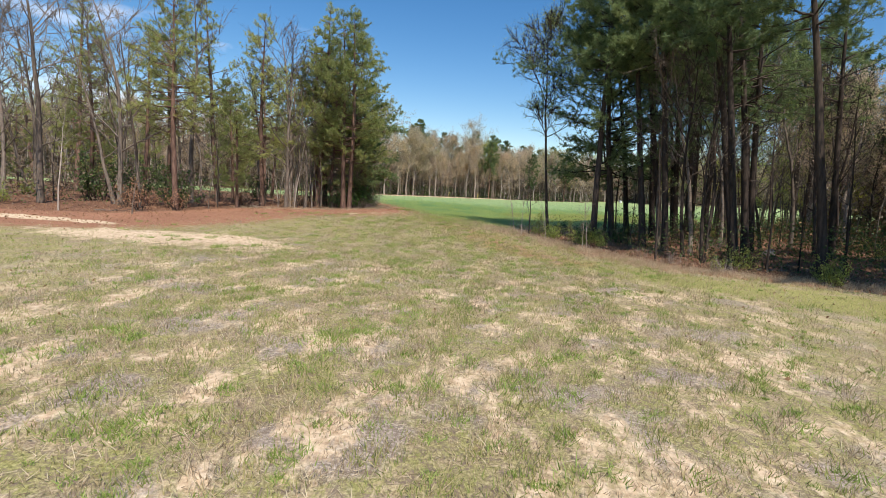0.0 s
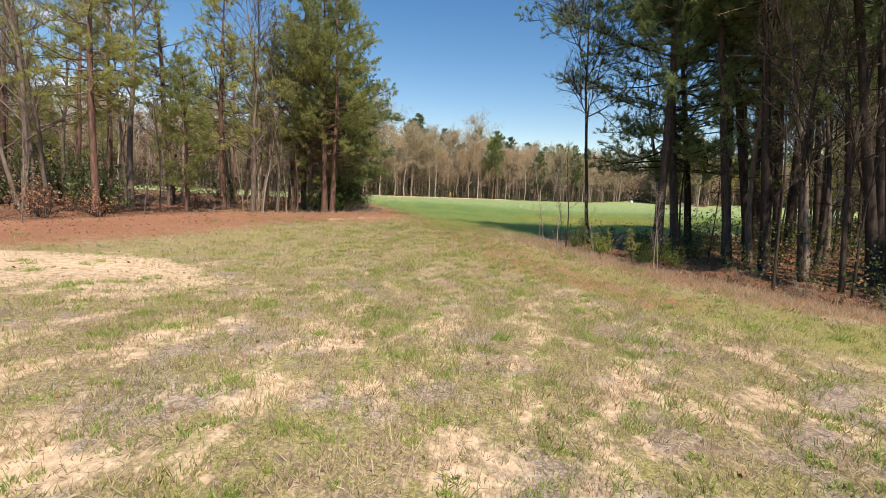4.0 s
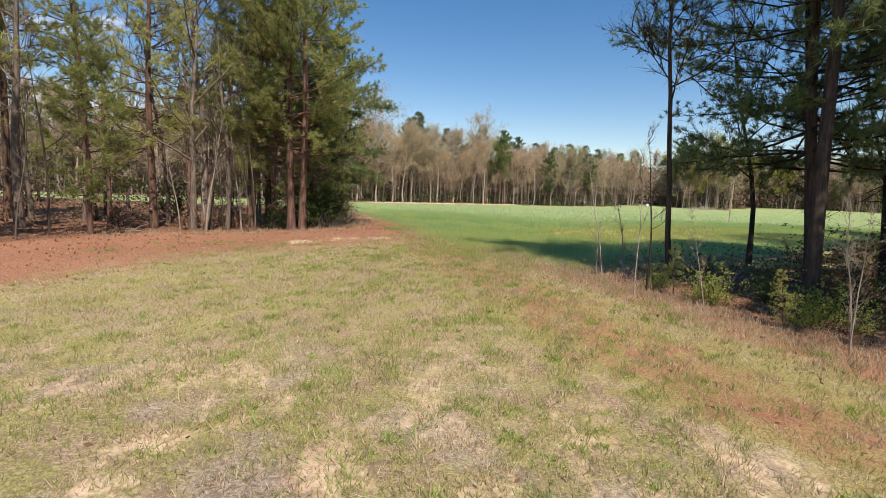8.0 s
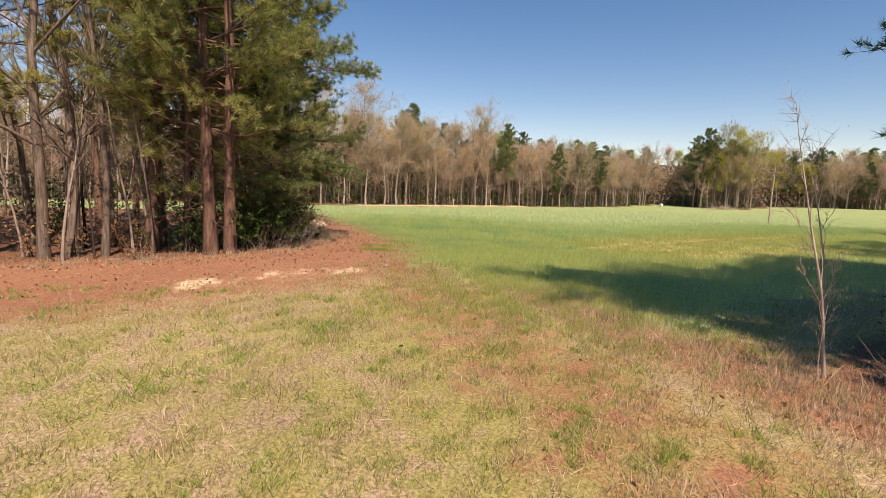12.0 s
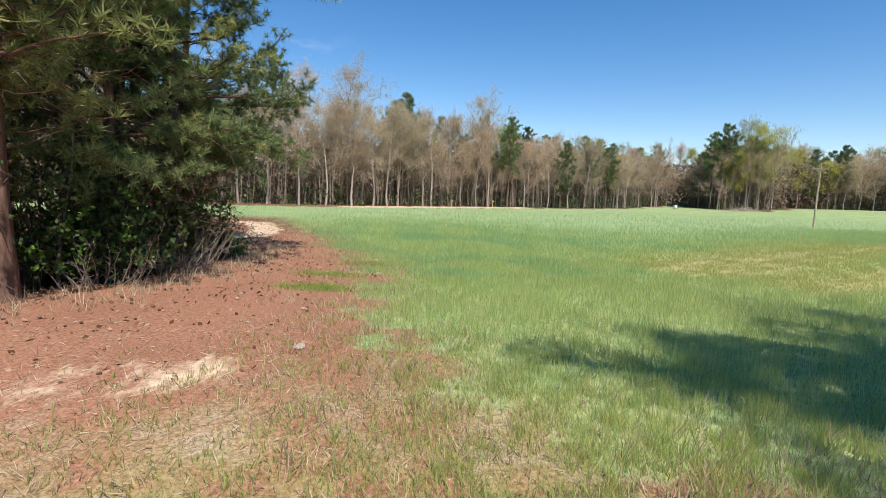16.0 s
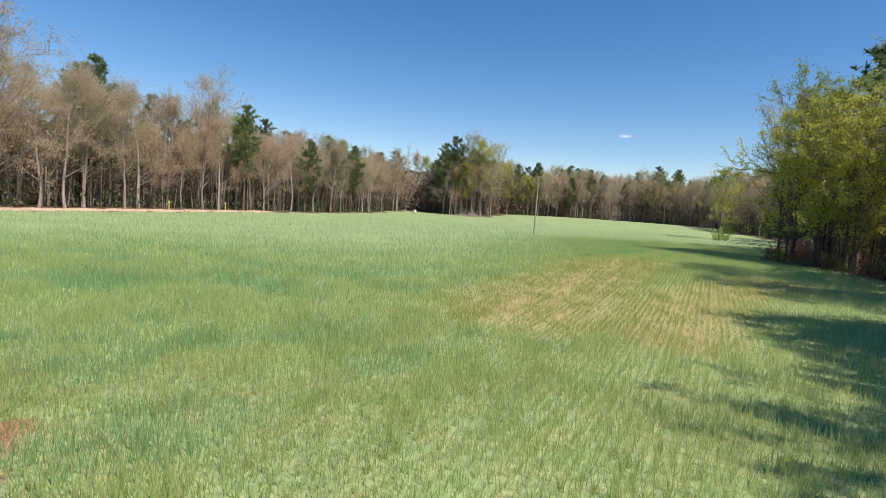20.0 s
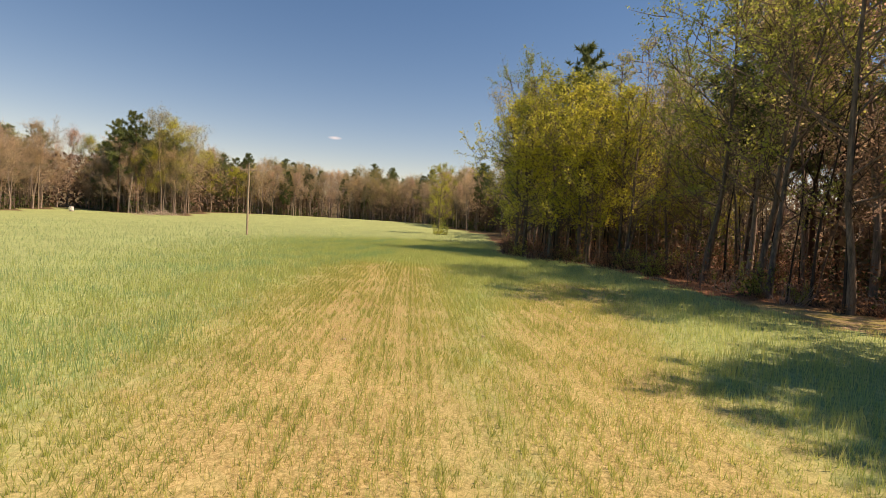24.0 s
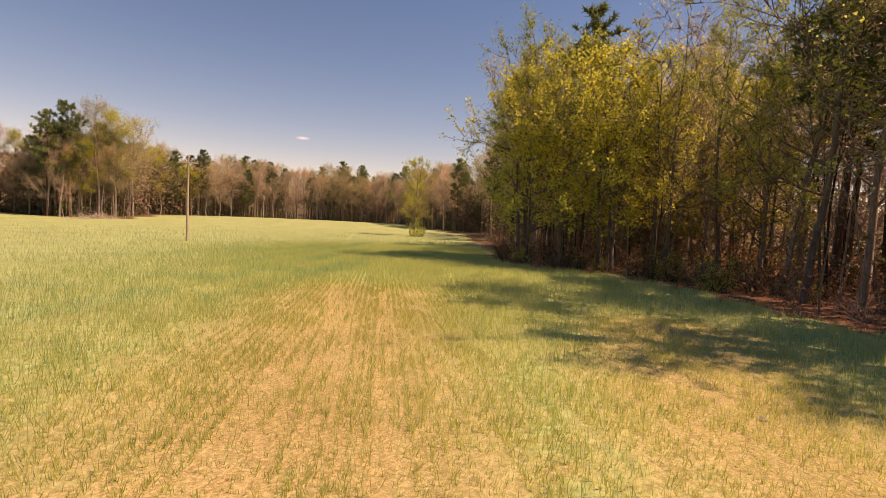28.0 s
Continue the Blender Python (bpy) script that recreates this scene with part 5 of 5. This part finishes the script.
def wheat_rows():
    rng = np.random.default_rng(33)
    # sown rows run along the way of the later flight
    n = 600000
    ax = rng.uniform(0, 1, n)
    line = [(-3.5, 97), (-1, 66), (3, 72), (14, 81), (34, 94), (60, 112)]
    P = np.array([along(line, v) for v in ax * 120])
    x, y = P[:, 0] + rng.normal(0, 7.5, n), P[:, 1] + rng.normal(0, 7.5, n)
    u = 0.55 * x - 0.835 * y
    row = np.round(u / 0.2).astype(int)
    x, y = x + (row * 0.2 - u) * 0.45 * 0.55, y - (row * 0.2 - u) * 0.45 * 0.835
    k = wheat_in(x, y) > rng.uniform(-0.4, 0.7, n)
    lane = 0.32 * smooth(14, 5, near(x, y, [(1, 64), (3, 72), (14, 81), (30, 92)]))
    bare_strip = np.maximum(smooth(7, 0.5, near(x, y, THIN_A)), 0.9 * smooth(4.5, 0.5, near(x, y, THIN_B)))
    bare_strip = np.maximum(bare_strip, lane)
    row_gap = np.random.default_rng(2).uniform(0, 1, 4001)[np.clip(row + 2000, 0, 4000)]
    v = 0.835 * x + 0.55 * y
    run = 0.5 + 0.5 * np.sin(v * 0.9 + row * 2.1) * np.sin(v * 0.37 + row * 1.3)
    k &= rng.uniform(0, 1, n) > bare_strip * (0.22 + 0.5 * (row_gap > 0.62) * (run > 0.45))
    x, y = x[k], y[k]
    hh = (0.24 + 0.16 * patchy(x, y, 7, 3)) * (1 - 0.25 * bare_strip[k])
    sparse = bare_strip[k] > rng.uniform(0.15, 0.75, len(x))
    hh = np.where(sparse, hh * 0.7, hh)
    lush = ~sparse & (patchy(x, y, 13, 71) + 0.5 * patchy(x, y, 4, 72) > rng.uniform(0.8, 1.35, len(x))) & (0.55 * x - 0.835 * y < -61)
    thick = ~sparse & ~lush
    blades("young_wheat", x[thick], y[thick], 1, hh[thick], np.full(thick.sum(), 0.015), 0.18, M_WHEAT, "knee-high young green wheat sown in rows", "wheat", rng)
    blades("lush_wheat", x[lush], y[lush], 1, hh[lush] * 1.12, np.full(lush.sum(), 0.016), 0.18, M_WHEAT_LUSH, "taller blue-green wheat in richer patches", "wheat", rng)
    blades("sparse_wheat", x[sparse], y[sparse], 2, hh[sparse], np.full(sparse.sum(), 0.0125), 0.3, M_WHEAT_THIN, "short sparse yellowing wheat on sandy soil", "wheat", rng)
    n = 200000
    x, y = rng.uniform(-75, 150, n), rng.uniform(62, 212, n)
    dist = near(x, y, line)
    k = inside(x, y, WHEAT) & (dist > 9 * rng.uniform(0.6, 1.3, n)) & (dist < 60 * rng.uniform(0.3, 1, n))
    x, y, dist = x[k], y[k], dist[k]
    blades("far_wheat", x, y, 2, 0.30 + 0.12 * patchy(x, y, 12, 3), 0.012 + 0.0002 * dist, 0.14, M_WHEAT_FAR, "young green wheat spreading to the far woods", "wheat", rng)


wheat_rows()


# ---- poles ----
def utility_pole(x, y, h, turn):
    e = tagged(new("utility_pole"), "weathered wooden utility pole with a crossarm in the wheat", "utility pole")
    g = Geo()
    zs = np.linspace(-0.4, h, 8)
    tube(g, np.stack([0.02 * np.sin(zs), 0 * zs, zs], 1), 0.15 - 0.05 * np.linspace(0, 1, 8), 10)
    tube(g, [(0, 0, h - 0.01), (0, 0, h + 0.015)], [0.1, 0.005], 10)
    part("pole", g.mesh("pole", M_POLE, True), e)
    bm = bmesh.new()
    bmesh.ops.create_cube(bm, size=1, matrix=Matrix.Translation((0, -0.13, h - 0.75)) @ Matrix.Diagonal((2.05, 0.11, 0.15, 1)))
    bmesh.ops.bevel(bm, geom=bm.edges[:], offset=0.01, affect="EDGES")
    me = bpy.data.meshes.new("crossarm")
    bm.to_mesh(me)
    me.materials.append(M_POLE)
    arm = part("crossarm", me, e)
    for sx in (-1, 1):
        g = Geo()
        tube(g, [(0.65 * sx, -0.14, h - 0.78), (0, -0.1, h - 1.3)], [0.018, 0.018], 6)
        part("brace", g.mesh("brace", M_METAL), e, "flat steel brace")
    for px in (-0.9, 0, 0.9):
        g = Geo()
        z0 = h - 0.68 if px else h
        tube(g, [(px, -0.13 if px else 0, z0), (px, -0.13 if px else 0, z0 + 0.08), (px, -0.13 if px else 0, z0 + 0.1), (px, -0.13 if px else 0, z0 + 0.16), (px, -0.13 if px else 0, z0 + 0.2)], [0.015, 0.03, 0.055, 0.05, 0.02], 10)
        part("insulator", g.mesh("insulator", M_GLASSY, True), e)
    e.matrix_basis = pose(x, y, float(land(x, y)), 0, 0, turn)
    return e


utility_pole(52.1, 132.4, 9.45, -36)
utility_pole(56.2, 204.0, 9.7, -30)


# ---- small things round the field ----
def rounded_box(name, size, bevel, material, parent=None, at=(0, 0, 0)):
    bm = bmesh.new()
    bmesh.ops.create_cube(bm, size=1, matrix=Matrix.Translation(at) @ Matrix.Diagonal((*size, 1)))
    bmesh.ops.bevel(bm, geom=bm.edges[:], offset=bevel, segments=2, affect="EDGES")
    me = bpy.data.meshes.new(name)
    bm.to_mesh(me)
    bm.free()
    me.materials.append(material)
    return part(name, me, parent) if parent else new(name, me)


def marker_post(x, y):
    e = tagged(new("marker_post"), "small pale yellow marker post at the field edge", "post")
    rounded_box("post", (0.12, 0.12, 1.15), 0.02, M_YELLOW, e, (0, 0, 0.5))
    rounded_box("cap", (0.26, 0.2, 0.32), 0.03, M_YELLOW, e, (0, 0, 1.2))
    e.matrix_basis = pose(x, y, float(land(x, y)), 0, 0, 20)


def white_tank(x, y):
    e = tagged(new("white_box"), "small white utility box beside the far woods", "utility box")
    rounded_box("body", (0.9, 0.7, 0.95), 0.12, M_WHITE, e, (0, 0, 0.55))
    rounded_box("base", (1.0, 0.8, 0.15), 0.02, M_STONE, e, (0, 0, 0.04))
    e.matrix_basis = pose(x, y, float(land(x, y)), 0, 0, 30)


def stone(name, seed, size, label, material):
    rng = np.random.default_rng(seed)
    bm = bmesh.new()
    bmesh.ops.create_icosphere(bm, subdivisions=2, radius=1)
    w = rng.normal(size=(6, 3))
    for v in bm.verts:
        d = np.array(v.co)
        k = 1 + 0.16 * sum(math.sin(2.2 * float(d @ q) + i) for i, q in enumerate(w)) / 2
        v.co = Vector((d[0] * size[0] * k, d[1] * size[1] * k, max(-0.2, d[2]) * size[2] * k))
    me = bpy.data.meshes.new(name)
    bm.to_mesh(me)
    bm.free()
    me.materials.append(material)
    return tagged(new(name, me), label, "stone")


marker_post(5.7, 157.7)
marker_post(-2.5, 148.6)
white_tank(59.4, 197.3)
for i, (x, y, s) in enumerate(((-4.2, 67.2, 0.11), (-3.5, 64.8, 0.16), (-4.9, 66.0, 0.07), (-6.1, 68.4, 0.08), (-5.4, 70.6, 0.09), (-7.2, 71.8, 0.07), (-3.9, 70.2, 0.06), (16.6, 84.4, 0.09), (19.2, 82.0, 0.10), (24.6, 81.2, 0.12), (-1.9, 41.5, 0.08))):
    s *= 0.65
    st = stone("stone", 200 + i, (s, s * 0.8, s * 0.55), "small pale stone lying on the soil", M_STONE)
    st.matrix_basis = pose(x, y, float(land(x, y)) + 0.01, 0, 0, 37 * i)
st = stone("boulder", 230, (0.5, 0.4, 0.5), "weathered grey boulder among the trees", M_STONE)
st.matrix_basis = pose(24.9, 49.4, float(land(24.9, 49.4)), 0, 0, 20)


def brush_pile(x, y):
    rng = np.random.default_rng(77)
    g = Geo()
    for _ in range(240):
        p = rng.normal(0, 1, 3) * [2.6, 1.5, 0]
        d = rng.normal(0, 1, 3) * [1, 1, 0.35]
        z = max(0.05, 1.2 - 0.28 * math.hypot(p[0], p[1])) * rng.uniform(0.1, 1)
        tube(g, path3((p[0], p[1], z), d, rng.uniform(1, 2.6), 3, rng, 0.15), [0.04, 0.03, 0.02, 0.008], 3)
    e = tagged(new("brush_pile", g.mesh("brush_pile", M_PALE_BARK)), "grey heap of cut branches before the far woods", "brush pile", kind="stuff")
    e.matrix_basis = pose(x, y, float(land(x, y)) - 0.05)


brush_pile(73.4, 188.6)


def fallen_log(x, y, length, r, turn, seed):
    rng = np.random.default_rng(seed)
    g = Geo()
    tube(g, path3((0, 0, r * 0.8), (1, 0, 0.02), length, 6, rng, 0.06), r * np.array([1.0, 1.0, 0.95, 0.85, 0.75, 0.6, 0.4]), 7)
    for k in range(5):
        tube(g, path3((rng.uniform(0.3, 1) * length, 0, r), rng.normal(0, 1, 3) * [1, 1, 0.4] + [0.6, 0, 0.5], rng.uniform(0.5, 1.3), 3, rng, 0.2), [0.03, 0.022, 0.015, 0.005], 4)
    e = tagged(new("fallen_branch", g.mesh("fallen_branch", M_GREY_BARK, True)), "fallen grey branch lying on leaf litter", "branch")
    e.matrix_basis = pose(x, y, float(land(x, y)) - 0.02, 0, 0, turn)


for i, (x, y, l, r, a) in enumerate(((19.5, 41.5, 3.4, 0.07, 20), (24.0, 42.5, 4.2, 0.09, 150), (12.5, 48.0, 2.4, 0.05, 110), (29, 44, 3.2, 0.08, 60), (-14.5, 64.6, 2.6, 0.05, 15), (-18.6, 62.0, 2.2, 0.05, 160),
                                     (-26.5, 49.0, 3.0, 0.07, 30), (41.0, 79.6, 3.6, 0.07, 40), (46.5, 82.8, 3.0, 0.06, 100), (37.5, 76.5, 2.6, 0.05, 10), (-10.2, 70.6, 2.4, 0.05, 70))):
    fallen_log(x, y, l, r, a, 300 + i)


def pine_cones():
    """Fallen cones and dark clods on the clay beside the grove."""
    rng = np.random.default_rng(91)
    n = 1500
    x, y = rng.uniform(-24, -2.5, n), rng.uniform(56, 84, n)
    d = near(x, y, FRONT_LEFT)
    k = (wheat_in(x, y) < -0.8) & (rng.uniform(0, 1, n) < smooth(9, 1.5, d)) & (signed(x, y, LEFT_WOODS) < 2)
    x, y = x[k][:280], y[k][:280]
    g = Geo()
    a = np.arange(6) * math.pi / 3
    for px, py in zip(x, y):
        r, l, t = rng.uniform(0.018, 0.036), rng.uniform(0.05, 0.09), rng.uniform(0, 6.28)
        z0 = float(land(px, py)) + r * 0.7
        along_c, across = np.array([math.cos(t), math.sin(t), 0.0]), np.array([-math.sin(t), math.cos(t), 0.0])
        rings = []
        for f, w in ((-0.5, 0.25), (-0.3, 0.9), (-0.1, 0.75), (0.05, 1.0), (0.3, 0.6), (0.5, 0.08)):
            wob = w * r * rng.uniform(0.75, 1.2, 6)
            rings.append(np.array([px, py, z0]) + along_c * f * l + across * (np.cos(a) * wob)[:, None] + np.array([0, 0, 1.0]) * (np.sin(a) * wob)[:, None])
        j = np.arange(6)
        i = np.arange(5)[:, None] * 6
        jn = (j + 1) % 6
        g.add(np.concatenate(rings), np.stack([i + j, i + jn, i + 6 + jn, i + 6 + j], -1).reshape(-1, 4))
    tagged(new("pine_cones", g.mesh("pine_cones", M_CONE)), "dark fallen pine cones and clods on red clay", "pine cones", kind="stuff")


pine_cones()


# ---- wires between the poles ----
def wire(a, b, sag):
    n = 22
    k = np.linspace(0, 1, n)
    p = np.outer(1 - k, a) + np.outer(k, b)
    p[:, 2] -= sag * 4 * k * (1 - k)
    g = Geo()
    tube(g, p, np.full(n, 0.009), 4)
    tagged(new("overhead_wire", g.mesh("overhead_wire", M_WIRE)), "thin dark overhead wire sagging between poles", "wire")


ax, ay = math.cos(radians(-36)), math.sin(radians(-36))
za, zb = float(land(52.1, 132.4)), float(land(56.2, 204.0))
for o in (-0.9, 0.9):
    wire((52.1 + o * ax + 0.13 * ay, 132.4 + o * ay - 0.13 * ax, za + 8.95), (56.2 + o * ax, 204.0 + o * ay, zb + 9.2), 1.6)
